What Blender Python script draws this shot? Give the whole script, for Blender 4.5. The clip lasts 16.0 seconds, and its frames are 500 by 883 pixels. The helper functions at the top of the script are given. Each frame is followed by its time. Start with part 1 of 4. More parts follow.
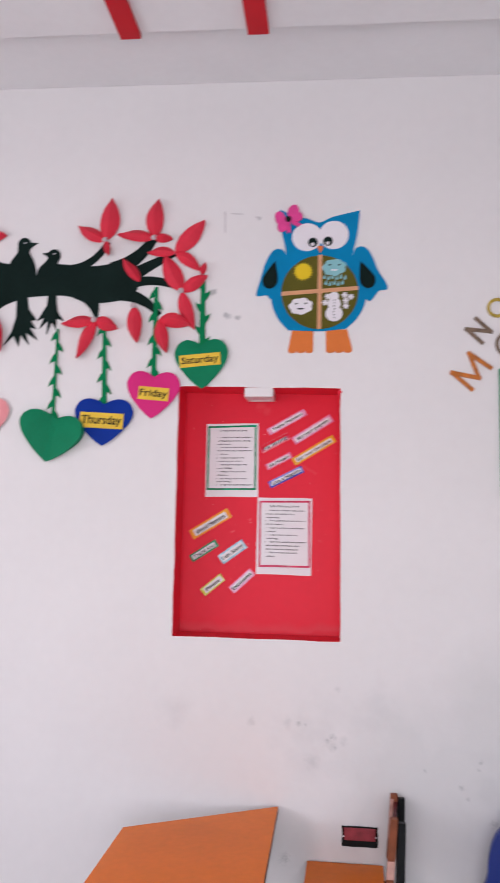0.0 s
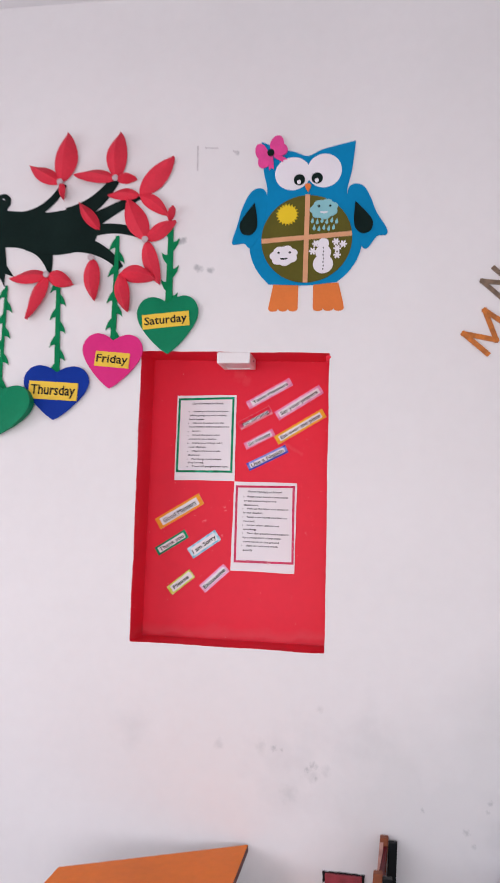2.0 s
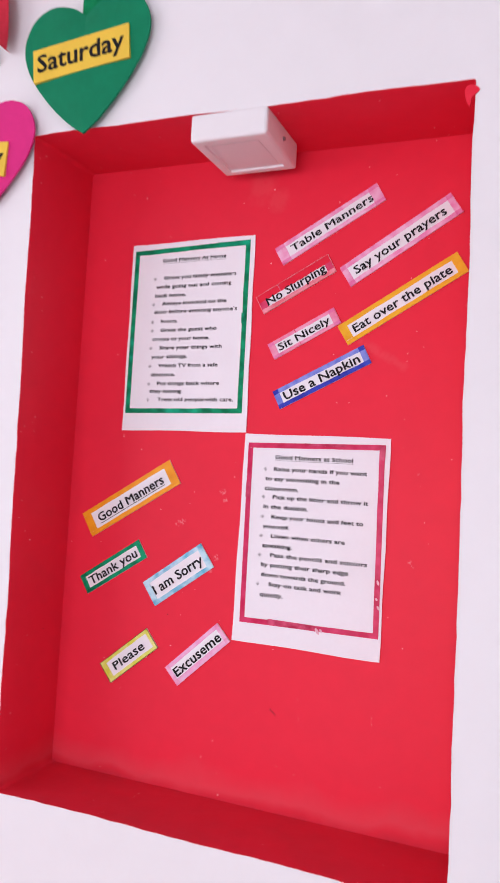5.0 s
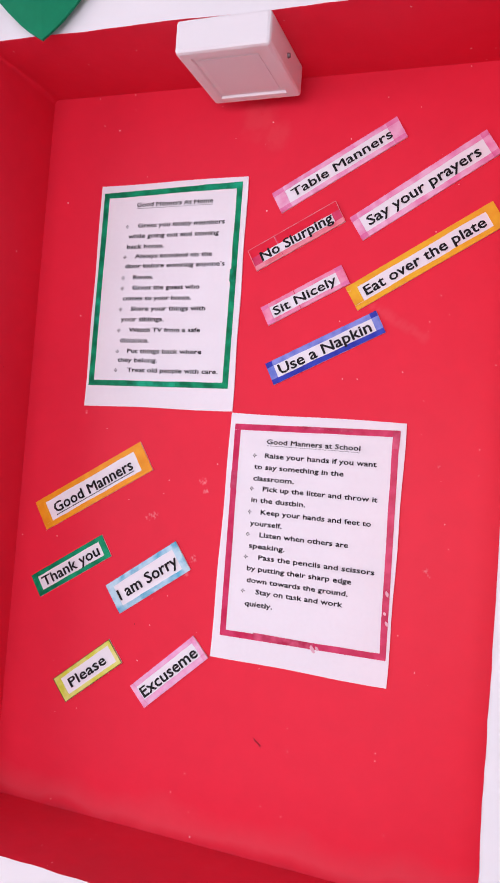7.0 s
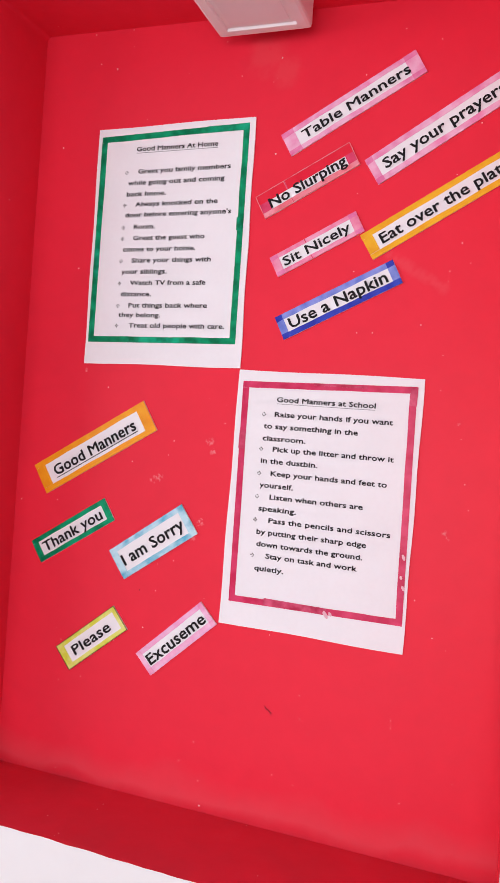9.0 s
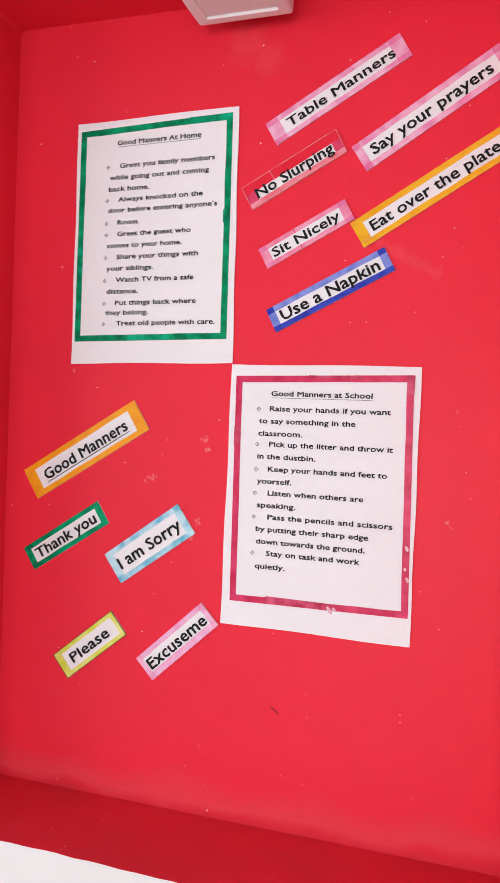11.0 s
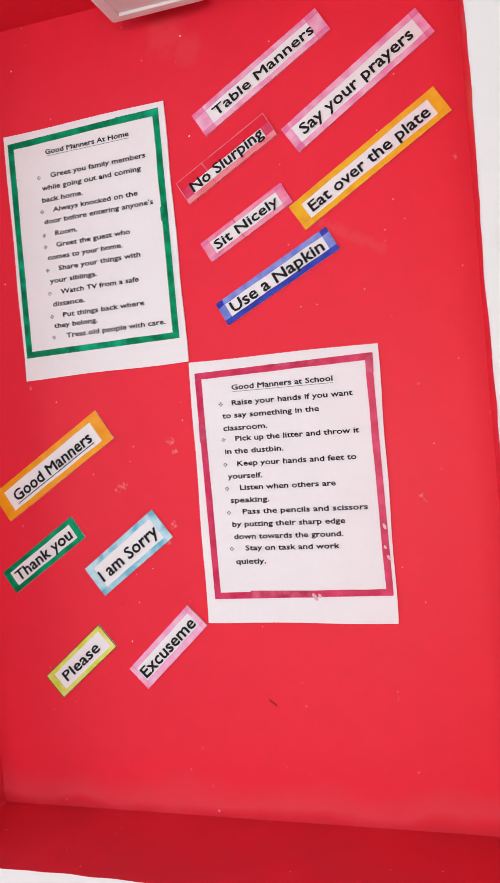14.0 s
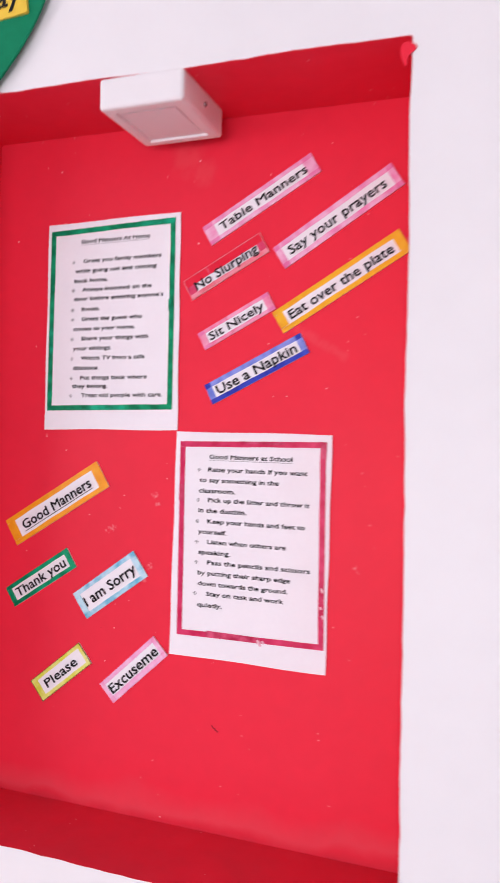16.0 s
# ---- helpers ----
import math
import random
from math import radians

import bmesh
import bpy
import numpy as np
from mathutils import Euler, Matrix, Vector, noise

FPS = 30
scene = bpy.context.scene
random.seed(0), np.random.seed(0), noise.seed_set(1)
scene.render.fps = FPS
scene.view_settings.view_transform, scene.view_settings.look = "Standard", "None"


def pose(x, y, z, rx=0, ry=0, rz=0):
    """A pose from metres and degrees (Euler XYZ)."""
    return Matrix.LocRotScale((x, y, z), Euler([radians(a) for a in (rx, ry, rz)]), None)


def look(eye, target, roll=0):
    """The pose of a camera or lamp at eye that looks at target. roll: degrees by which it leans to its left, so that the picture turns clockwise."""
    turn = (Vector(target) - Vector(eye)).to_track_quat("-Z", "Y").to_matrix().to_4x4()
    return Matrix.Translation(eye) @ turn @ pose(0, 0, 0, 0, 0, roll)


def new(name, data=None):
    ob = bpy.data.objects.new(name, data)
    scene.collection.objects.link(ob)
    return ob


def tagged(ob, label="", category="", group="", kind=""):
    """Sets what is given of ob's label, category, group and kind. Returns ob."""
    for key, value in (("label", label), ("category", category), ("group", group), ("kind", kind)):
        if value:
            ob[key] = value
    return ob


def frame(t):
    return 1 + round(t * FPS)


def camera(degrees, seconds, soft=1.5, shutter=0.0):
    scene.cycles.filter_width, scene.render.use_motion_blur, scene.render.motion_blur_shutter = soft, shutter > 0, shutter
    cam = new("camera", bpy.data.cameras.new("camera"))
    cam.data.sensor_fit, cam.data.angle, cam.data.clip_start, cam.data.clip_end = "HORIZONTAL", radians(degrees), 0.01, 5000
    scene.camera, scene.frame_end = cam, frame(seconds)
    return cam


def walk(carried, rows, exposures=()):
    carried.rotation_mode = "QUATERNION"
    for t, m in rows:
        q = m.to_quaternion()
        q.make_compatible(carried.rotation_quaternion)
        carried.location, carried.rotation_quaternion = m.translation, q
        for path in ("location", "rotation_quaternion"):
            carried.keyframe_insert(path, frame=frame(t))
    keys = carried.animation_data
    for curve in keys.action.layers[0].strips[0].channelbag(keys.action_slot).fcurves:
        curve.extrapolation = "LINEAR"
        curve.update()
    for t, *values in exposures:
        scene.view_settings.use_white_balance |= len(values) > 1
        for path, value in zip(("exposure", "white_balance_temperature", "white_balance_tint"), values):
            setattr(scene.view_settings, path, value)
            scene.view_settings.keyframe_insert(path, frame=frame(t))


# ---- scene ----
cam = camera(36.6, 16.0, shutter=0.5)
PATH = [
    (0, (0.584, -2.814, 1.636), (0.369, -0.837, 1.855), 1.0),
    (0.5, (0.679, -2.766, 1.676), (0.255, -0.819, 1.839), 2.9),
    (1, (0.757, -2.735, 1.681), (0.323, -0.787, 1.816), 2.3),
    (1.5, (0.796, -2.616, 1.676), (0.366, -0.666, 1.787), 1.7),
    (2, (0.776, -2.357, 1.661), (0.438, -0.393, 1.832), 1.7),
    (2.5, (0.822, -2.052, 1.667), (0.444, -0.093, 1.805), 1.5),
    (3, (0.838, -1.764, 1.664), (0.333, 0.157, 1.901), 4.0),
    (3.5, (0.794, -1.485, 1.679), (0.275, 0.432, 1.91), 2.6),
    (4, (0.761, -1.231, 1.701), (0.122, 0.658, 1.849), 1.4),
    (4.2, (0.753, -1.142, 1.682), (0.038, 0.721, 1.818), 1.8),
    (6.3, (0.651, -0.718, 1.706), (-0.094, 1.138, 1.71), 3.5),
    (6.5, (0.641, -0.722, 1.694), (-0.07, 1.147, 1.747), 4.0),
    (7, (0.63, -0.726, 1.697), (-0.041, 1.158, 1.724), 4.1),
    (7.5, (0.626, -0.711, 1.692), (-0.031, 1.178, 1.682), 4.0),
    (8, (0.615, -0.701, 1.686), (-0.058, 1.182, 1.673), 3.7),
    (8.5, (0.607, -0.695, 1.688), (-0.05, 1.194, 1.634), 3.9),
    (11, (0.58, -0.682, 1.682), (-0.023, 1.224, 1.621), 1.7),
    (11.5, (0.571, -0.674, 1.686), (0.021, 1.243, 1.544), -4.5),
    (12, (0.574, -0.676, 1.686), (-0.025, 1.229, 1.586), -6.0),
    (12.5, (0.579, -0.671, 1.686), (0.0, 1.241, 1.58), -6.0),
    (13, (0.59, -0.67, 1.687), (0.011, 1.242, 1.588), -5.6),
    (13.5, (0.595, -0.672, 1.687), (0.021, 1.242, 1.61), -5.3),
    (14, (0.594, -0.669, 1.688), (0.037, 1.25, 1.595), -5.3),
    (14.5, (0.596, -0.664, 1.683), (0.061, 1.262, 1.601), -5.3),
    (15, (0.61, -0.67, 1.692), (0.05, 1.249, 1.661), -3.9),
    (15.5, (0.651, -0.71, 1.724), (-0.02, 1.173, 1.679), -0.5),
    (15.8, (0.68, -0.755, 1.736), (0.023, 1.133, 1.702), 0.8),
    (16, (0.728, -0.781, 1.742), (0.055, 1.102, 1.72), 1.0),
]
# seconds, stops, kelvin, tint: the phone brightens and warms a little as it nears the niche
EXPOSURES = [(0, -0.19, 6250, 20), (3, -0.01, 6250, 20), (6.5, 0.14, 6000, 30), (7, 0.15, 6050, 28), (8, 0.16, 6130, 25), (8.5, 0.16, 6200, 22), (11, 0.17, 6320, 13), (14.5, 0.14, 6320, 12), (16, 0.19, 6170, 24)]
walk(cam, [(t, look(eye, target, roll)) for t, eye, target, roll in PATH], EXPOSURES)

# ---- world and light ----
world = bpy.data.worlds.new("world")
scene.world = world
world.use_nodes = True
wn = world.node_tree.nodes
sky = wn.new("ShaderNodeTexSky")
sky.sky_type, sky.sun_disc = "NISHITA", False
sky.sun_elevation, sky.sun_rotation = radians(40), radians(250)
wn["Background"].inputs["Strength"].default_value = 0.12
world.node_tree.links.new(sky.outputs[0], wn["Background"].inputs["Color"])


def window_light(name, m, w, h, power, col):
    la = bpy.data.lights.new(name, "AREA")
    la.shape, la.size, la.size_y, la.energy, la.color = "RECTANGLE", w, h, power, col
    ob = new(name, la)
    ob.matrix_world = m
    return ob


window_light("window_light", look((-2.62, -2.3, 1.75), (0.0, -1.5, 1.45)), 2.3, 1.4, 37, (1.0, 0.97, 0.96))
window_light("window_light", look((0.35, -4.62, 1.35), (0.1, 0, 1.45)), 2.6, 1.5, 69, (1.0, 0.97, 0.96))


def deep(x, z):
    """How far the back of the niche lies behind the wall: it leans a little, deepest at its top."""
    return 0.1326 - 0.0063 * (x - 0.3) + 0.0208 * (z - 1.7)


# ---- materials ----
def material(name, colour, rough=0.6, vary=0.12, scale=8.0, bump=0.0, bump_scale=60.0, metal=0.0, spec=0.5, grain=None):
    """Painted, printed or bare surface: colour broken by coarse and fine noise, with a fine relief."""
    mat = bpy.data.materials.new(name)
    mat.use_nodes = True
    nt = mat.node_tree
    n, l = nt.nodes, nt.links
    b = n["Principled BSDF"]
    b.inputs["Roughness"].default_value = rough
    b.inputs["Metallic"].default_value = metal
    b.inputs["Specular IOR Level"].default_value = spec
    geo = n.new("ShaderNodeTexCoord")
    coarse = n.new("ShaderNodeTexNoise")
    coarse.inputs["Scale"].default_value, coarse.inputs["Detail"].default_value = scale, 5
    fine = n.new("ShaderNodeTexNoise")
    fine.inputs["Scale"].default_value, fine.inputs["Detail"].default_value = scale * 14, 3
    add = n.new("ShaderNodeMath")
    add.operation = "ADD"
    half = n.new("ShaderNodeMath")
    half.operation, half.inputs[1].default_value = "MULTIPLY", 0.4
    for t in (coarse, fine):
        l.new(geo.outputs["Object"], t.inputs["Vector"])
    l.new(fine.outputs["Fac"], half.inputs[0])
    l.new(coarse.outputs["Fac"], add.inputs[0])
    l.new(half.outputs[0], add.inputs[1])
    ramp = n.new("ShaderNodeValToRGB")
    ramp.color_ramp.elements[0].position, ramp.color_ramp.elements[1].position = 0.45, 0.95
    ramp.color_ramp.elements[0].color = (*[c * (1 - vary) for c in colour], 1)
    ramp.color_ramp.elements[1].color = (*[min(1, c * (1 + vary * 0.6)) for c in colour], 1)
    l.new(add.outputs[0], ramp.inputs[0])
    l.new(ramp.outputs[0], b.inputs["Base Color"])
    if bump:
        bt = n.new("ShaderNodeTexNoise")
        bt.inputs["Scale"].default_value, bt.inputs["Detail"].default_value = bump_scale, 6
        l.new(geo.outputs["Object"], bt.inputs["Vector"])
        bp = n.new("ShaderNodeBump")
        bp.inputs["Strength"].default_value, bp.inputs["Distance"].default_value = bump, 0.004
        l.new(bt.outputs["Fac"], bp.inputs["Height"])
        l.new(bp.outputs[0], b.inputs["Normal"])
    return mat


def over(mat, colour, mask):
    """Lays a second colour over a material's base colour where mask(nodes, links, coords) is 1."""
    nt = mat.node_tree
    n, l = nt.nodes, nt.links
    b = n["Principled BSDF"]
    was = b.inputs["Base Color"].links[0].from_socket
    geo = n.new("ShaderNodeNewGeometry")
    mix = n.new("ShaderNodeMix")
    mix.data_type = "RGBA"
    l.new(mask(n, l, geo.outputs["Position"]), mix.inputs[0])
    l.new(was, mix.inputs[6])
    mix.inputs[7].default_value = (*colour, 1)
    l.new(mix.outputs[2], b.inputs["Base Color"])


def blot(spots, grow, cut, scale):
    """Mask of smudges and painted-in shade: fading blobs at the given places (x, z, radius), broken up by noise."""
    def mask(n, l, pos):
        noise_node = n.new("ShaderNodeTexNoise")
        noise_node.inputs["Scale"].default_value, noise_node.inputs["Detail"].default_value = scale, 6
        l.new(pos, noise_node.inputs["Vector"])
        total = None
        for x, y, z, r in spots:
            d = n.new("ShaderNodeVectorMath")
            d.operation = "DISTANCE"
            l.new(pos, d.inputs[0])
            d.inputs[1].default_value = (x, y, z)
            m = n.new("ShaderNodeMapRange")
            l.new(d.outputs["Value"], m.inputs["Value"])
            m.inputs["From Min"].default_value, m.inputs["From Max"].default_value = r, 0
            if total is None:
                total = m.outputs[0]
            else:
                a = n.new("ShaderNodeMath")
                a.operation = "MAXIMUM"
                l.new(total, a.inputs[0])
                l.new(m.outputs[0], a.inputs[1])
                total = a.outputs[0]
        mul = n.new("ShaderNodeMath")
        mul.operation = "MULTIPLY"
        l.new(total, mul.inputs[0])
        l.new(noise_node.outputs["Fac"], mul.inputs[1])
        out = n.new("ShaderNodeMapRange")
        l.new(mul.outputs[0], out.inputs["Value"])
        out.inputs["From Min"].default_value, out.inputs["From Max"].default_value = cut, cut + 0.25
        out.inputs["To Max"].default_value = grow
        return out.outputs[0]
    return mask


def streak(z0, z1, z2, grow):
    """Mask of a band along the foot of the niche, for wiped dust and painted-in shade, broken up by noise."""
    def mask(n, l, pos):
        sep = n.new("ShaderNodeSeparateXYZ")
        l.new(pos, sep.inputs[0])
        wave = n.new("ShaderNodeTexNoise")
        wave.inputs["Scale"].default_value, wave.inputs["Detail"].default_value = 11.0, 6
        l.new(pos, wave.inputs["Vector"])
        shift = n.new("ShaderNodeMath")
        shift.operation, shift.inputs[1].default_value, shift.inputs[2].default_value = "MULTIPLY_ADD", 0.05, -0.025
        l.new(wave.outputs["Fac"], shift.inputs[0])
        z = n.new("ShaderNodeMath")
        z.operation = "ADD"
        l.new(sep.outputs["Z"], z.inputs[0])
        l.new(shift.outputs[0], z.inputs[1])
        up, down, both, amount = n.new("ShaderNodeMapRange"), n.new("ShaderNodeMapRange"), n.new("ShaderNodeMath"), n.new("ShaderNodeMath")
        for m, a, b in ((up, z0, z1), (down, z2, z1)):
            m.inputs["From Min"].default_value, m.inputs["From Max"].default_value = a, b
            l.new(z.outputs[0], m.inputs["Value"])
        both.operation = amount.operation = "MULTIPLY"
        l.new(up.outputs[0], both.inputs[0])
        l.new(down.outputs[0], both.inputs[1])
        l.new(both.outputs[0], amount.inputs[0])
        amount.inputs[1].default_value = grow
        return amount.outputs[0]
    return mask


def specks(scale, size, keep):
    """Mask of scattered paint specks."""
    def mask(n, l, pos):
        v = n.new("ShaderNodeTexVoronoi")
        v.inputs["Scale"].default_value = scale
        l.new(pos, v.inputs["Vector"])
        near = n.new("ShaderNodeMath")
        near.operation, near.inputs[1].default_value = "LESS_THAN", size
        l.new(v.outputs["Distance"], near.inputs[0])
        sep = n.new("ShaderNodeSeparateColor")
        l.new(v.outputs["Color"], sep.inputs[0])
        some = n.new("ShaderNodeMath")
        some.operation, some.inputs[1].default_value = "LESS_THAN", keep
        l.new(sep.outputs[0], some.inputs[0])
        both = n.new("ShaderNodeMath")
        both.operation = "MULTIPLY"
        l.new(near.outputs[0], both.inputs[0])
        l.new(some.outputs[0], both.inputs[1])
        return both.outputs[0]
    return mask


WALL = material("wall_paint", (0.80, 0.79, 0.79), 0.55, 0.035, 1.6, 0.35, 9.0, spec=0.3)
over(WALL, (0.36, 0.38, 0.38), blot([(0.59, 0, 0.862, 0.07), (0.63, 0, 0.875, 0.05), (0.43, 0, 0.93, 0.06), (0.30, 0, 0.93, 0.05), (0.52, 0, 0.80, 0.07), (0.61, 0, 1.053, 0.03)], 0.22, 0.28, 45.0))
over(WALL, (0.50, 0.51, 0.52), blot([(0.52, 0, 0.88, 0.34), (0.72, 0, 0.98, 0.26), (1.15, 0, 0.75, 0.3), (0.02, 0, 0.95, 0.16), (0.46, 0, 0.52, 0.2)], 0.20, 0.27, 11.0))
# greenish dirt low on the right, with the shade around the chairs painted in
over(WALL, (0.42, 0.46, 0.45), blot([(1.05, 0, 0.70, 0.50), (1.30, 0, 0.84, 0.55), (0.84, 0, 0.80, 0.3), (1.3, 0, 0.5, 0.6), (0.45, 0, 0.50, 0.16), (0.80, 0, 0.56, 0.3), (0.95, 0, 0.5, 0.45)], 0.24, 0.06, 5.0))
over(WALL, (0.30, 0.33, 0.33), blot([(1.109, 0, 0.825, 0.022), (1.10, 0, 0.80, 0.016), (0.916, 0, 0.787, 0.018), (1.041, 0, 0.737, 0.026), (1.06, 0, 0.70, 0.02), (0.592, 0, 0.887, 0.032), (0.575, 0, 0.875, 0.022), (0.60, 0, 0.85, 0.02), (0.471, 0, 0.93, 0.026), (0.496, 0, 0.925, 0.016), (1.15, 0, 0.62, 0.04), (0.426, 0, 0.467, 0.05)], 0.4, 0.26, 110.0))
over(WALL, (0.45, 0.46, 0.47), blot([(0.116, 0, 2.527, 0.024), (0.129, 0, 2.530, 0.022), (0.175, 0, 2.437, 0.020), (0.187, 0, 2.431, 0.022), (0.223, 0, 2.428, 0.022), (0.298, 0, 2.821, 0.016)], 0.9, 0.17, 60.0))
CEILING = material("ceiling_paint", (0.78, 0.78, 0.79), 0.7, 0.04, 2.0, 0.2, 14.0)
SIDEWALL = material("side_wall_paint", (0.78, 0.77, 0.76), 0.6, 0.05, 2.0, 0.2, 12.0)
EASTWALL = material("east_wall_paint", (0.76, 0.77, 0.76), 0.6, 0.06, 2.0, 0.2, 12.0)
FLOOR = material("floor_terrazzo", (0.56, 0.54, 0.52), 0.35, 0.2, 12.0)
RED = material("niche_red_paint", (0.80, 0.0245, 0.050), 0.42, 0.06, 3.0, 0.25, 22.0, spec=0.15)
MARKS = [(0.267, 1.656, 0.017), (0.272, 1.645, 0.012), (0.203, 1.609, 0.018), (0.196, 1.604, 0.012), (0.262, 1.561, 0.017), (0.254, 1.542, 0.012), (0.541, 1.58, 0.011), (0.545, 1.574, 0.008),
         (0.548, 1.695, 0.006), (0.094, 1.733, 0.010), (0.602, 1.918, 0.009), (0.315, 2.075, 0.006), (0.318, 2.078, 0.004)]
over(RED, (0.82, 0.42, 0.42), blot([(x, deep(x, z), z, r) for x, z, r in MARKS], 0.6, 0.36, 330.0))
SCUFF = [(0.462 + 0.006 * k, 1.874 - 0.0036 * k) for k in range(11)]
over(RED, (0.82, 0.16, 0.17), blot([(x, deep(x, z), z, 0.012) for x, z in SCUFF], 0.16, 0.16, 90.0))
over(RED, (0.80, 0.10, 0.11), blot([(0.302, 0.141, 2.105, 0.04), (0.328, 0.141, 2.085, 0.03)], 0.25, 0.12, 70.0))
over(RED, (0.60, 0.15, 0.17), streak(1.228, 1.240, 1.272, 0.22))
# sill and niche foot darkened: their shade is put into the red paint
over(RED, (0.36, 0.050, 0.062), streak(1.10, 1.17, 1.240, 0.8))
over(RED, (0.86, 0.62, 0.58), specks(56.0, 0.055, 0.07))
over(RED, (0.86, 0.50, 0.46), specks(95.0, 0.07, 0.07))
over(RED, (0.88, 0.60, 0.52), specks(78.0, 0.05, 0.09))
over(RED, (0.10, 0.01, 0.01), specks(37.0, 0.028, 0.08))
BATTEN = material("batten_red_paint", (0.55, 0.008, 0.016), 0.5, 0.08, 6.0, spec=0.2)
PAPER = material("white_paper", (0.84, 0.83, 0.85), 0.75, 0.03, 14.0, spec=0.2)
INK = material("black_ink", (0.015, 0.015, 0.017), 0.6, 0.2, 20.0, spec=0.1)


def tape(name, deep_tone, pale_tone, lean=32.0, rough=0.32, spec=0.2, cut=0.5):
    """Translucent tape or marker ink on paper: uneven, deep and pale in patches."""
    mat = material(name, deep_tone, rough, 0.1, 40.0, spec=spec)
    n, l = mat.node_tree.nodes, mat.node_tree.links
    was = n["Principled BSDF"].inputs["Base Color"].links[0].from_socket
    geo, turn, wide, nz, m, mix = (n.new("ShaderNode" + k) for k in ("NewGeometry", "VectorRotate", "VectorMath", "TexNoise", "MapRange", "Mix"))
    turn.rotation_type, wide.operation, mix.data_type = "Y_AXIS", "MULTIPLY", "RGBA"
    turn.inputs["Angle"].default_value = radians(lean)
    wide.inputs[1].default_value = (60, 60, 60)
    nz.inputs["Scale"].default_value, nz.inputs["Detail"].default_value = 1.0, 4
    m.inputs["From Min"].default_value, m.inputs["From Max"].default_value = cut - 0.14, cut + 0.14
    l.new(geo.outputs["Position"], turn.inputs["Vector"])
    l.new(turn.outputs[0], wide.inputs[0])
    l.new(wide.outputs[0], nz.inputs["Vector"])
    l.new(nz.outputs["Fac"], m.inputs["Value"])
    l.new(m.outputs[0], mix.inputs[0])
    l.new(was, mix.inputs[6])
    mix.inputs[7].default_value = (*pale_tone, 1)
    l.new(mix.outputs[2], n["Principled BSDF"].inputs["Base Color"])
    return mat


TAPE = {
    "pink": tape("pink_tape", (0.80, 0.25, 0.46), (0.84, 0.48, 0.64)),
    "deep_pink": tape("deep_pink_tape", (0.74, 0.13, 0.33), (0.80, 0.26, 0.46)),
    "blush": tape("blush_tape", (0.82, 0.36, 0.58), (0.85, 0.58, 0.73), 43.0),
    "rosy": tape("rosy_tape", (0.80, 0.16, 0.30), (0.84, 0.36, 0.50)),
    "crimson": tape("crimson_tape", (0.58, 0.02, 0.08), (0.68, 0.06, 0.15)),
    "rose": tape("rose_tape", (0.56, 0.012, 0.075), (0.68, 0.045, 0.14), 90.0, cut=0.52),
    "orange": tape("orange_tape", (0.84, 0.31, 0.005), (0.87, 0.38, 0.012), spec=0.25),
    "amber": tape("amber_tape", (0.82, 0.38, 0.006), (0.86, 0.47, 0.012), spec=0.25),
    "green": tape("green_tape", (0.0, 0.17, 0.07), (0.002, 0.34, 0.15), 90.0, spec=0.1),
    "blue": tape("blue_tape", (0.012, 0.022, 0.36), (0.03, 0.06, 0.50), spec=0.3),
    "sky": tape("sky_tape", (0.07, 0.42, 0.60), (0.50, 0.74, 0.82), 36.0, cut=0.47),
    "pale": tape("pale_blue_tape", (0.13, 0.19, 0.62), (0.26, 0.33, 0.74), spec=0.3),
    "clear": tape("clear_red_tape", (0.75, 0.014, 0.040), (0.76, 0.022, 0.05), spec=0.15),
    "clear_over_paper": tape("clear_red_tape_over_paper", (0.80, 0.16, 0.20), (0.82, 0.30, 0.36), spec=0.3),
    "lime": tape("lime_tape", (0.66, 0.68, 0.06), (0.80, 0.80, 0.30), 40.0, cut=0.55),
    "moss": tape("moss_green_marker", (0.03, 0.09, 0.02), (0.10, 0.18, 0.03), 40.0),
    "edge": tape("tape_edge_glint", (0.80, 0.36, 0.38), (0.76, 0.10, 0.13), cut=0.55),
}
LAPPED = {"green_tape": tape("doubled_green_tape", (0.0, 0.13, 0.05), (0.004, 0.42, 0.22), 90.0, spec=0.1), "rose_tape": tape("doubled_rose_tape", (0.44, 0.01, 0.06), (0.70, 0.10, 0.20), 90.0, cut=0.52)}
TORN = material("torn_tape_white", (0.81, 0.46, 0.54), 0.5, 0.2, 60.0)
LAMP = material("lamp_white_plastic", (0.80, 0.78, 0.78), 0.35, 0.02, 5.0)
DIFFUSER = material("lamp_diffuser", (0.78, 0.74, 0.75), 0.5, 0.02, 5.0)
METAL = material("screw_metal", (0.25, 0.25, 0.26), 0.35, 0.1, 50.0, metal=1.0)
PETAL = material("petal_red_card", (0.76, 0.036, 0.068), 0.62, 0.16, 9.0, 0.1, 90.0, spec=0.25)
BLACK = material("black_card", (0.009, 0.02, 0.0175), 0.85, 0.2, 8.0, spec=0.05)
STEM = material("stem_green_card", (0.001, 0.21, 0.075), 0.65, 0.2, 12.0, spec=0.05)
BUTTON = material("button_grey", (0.52, 0.44, 0.46), 0.4, 0.1, 40.0)
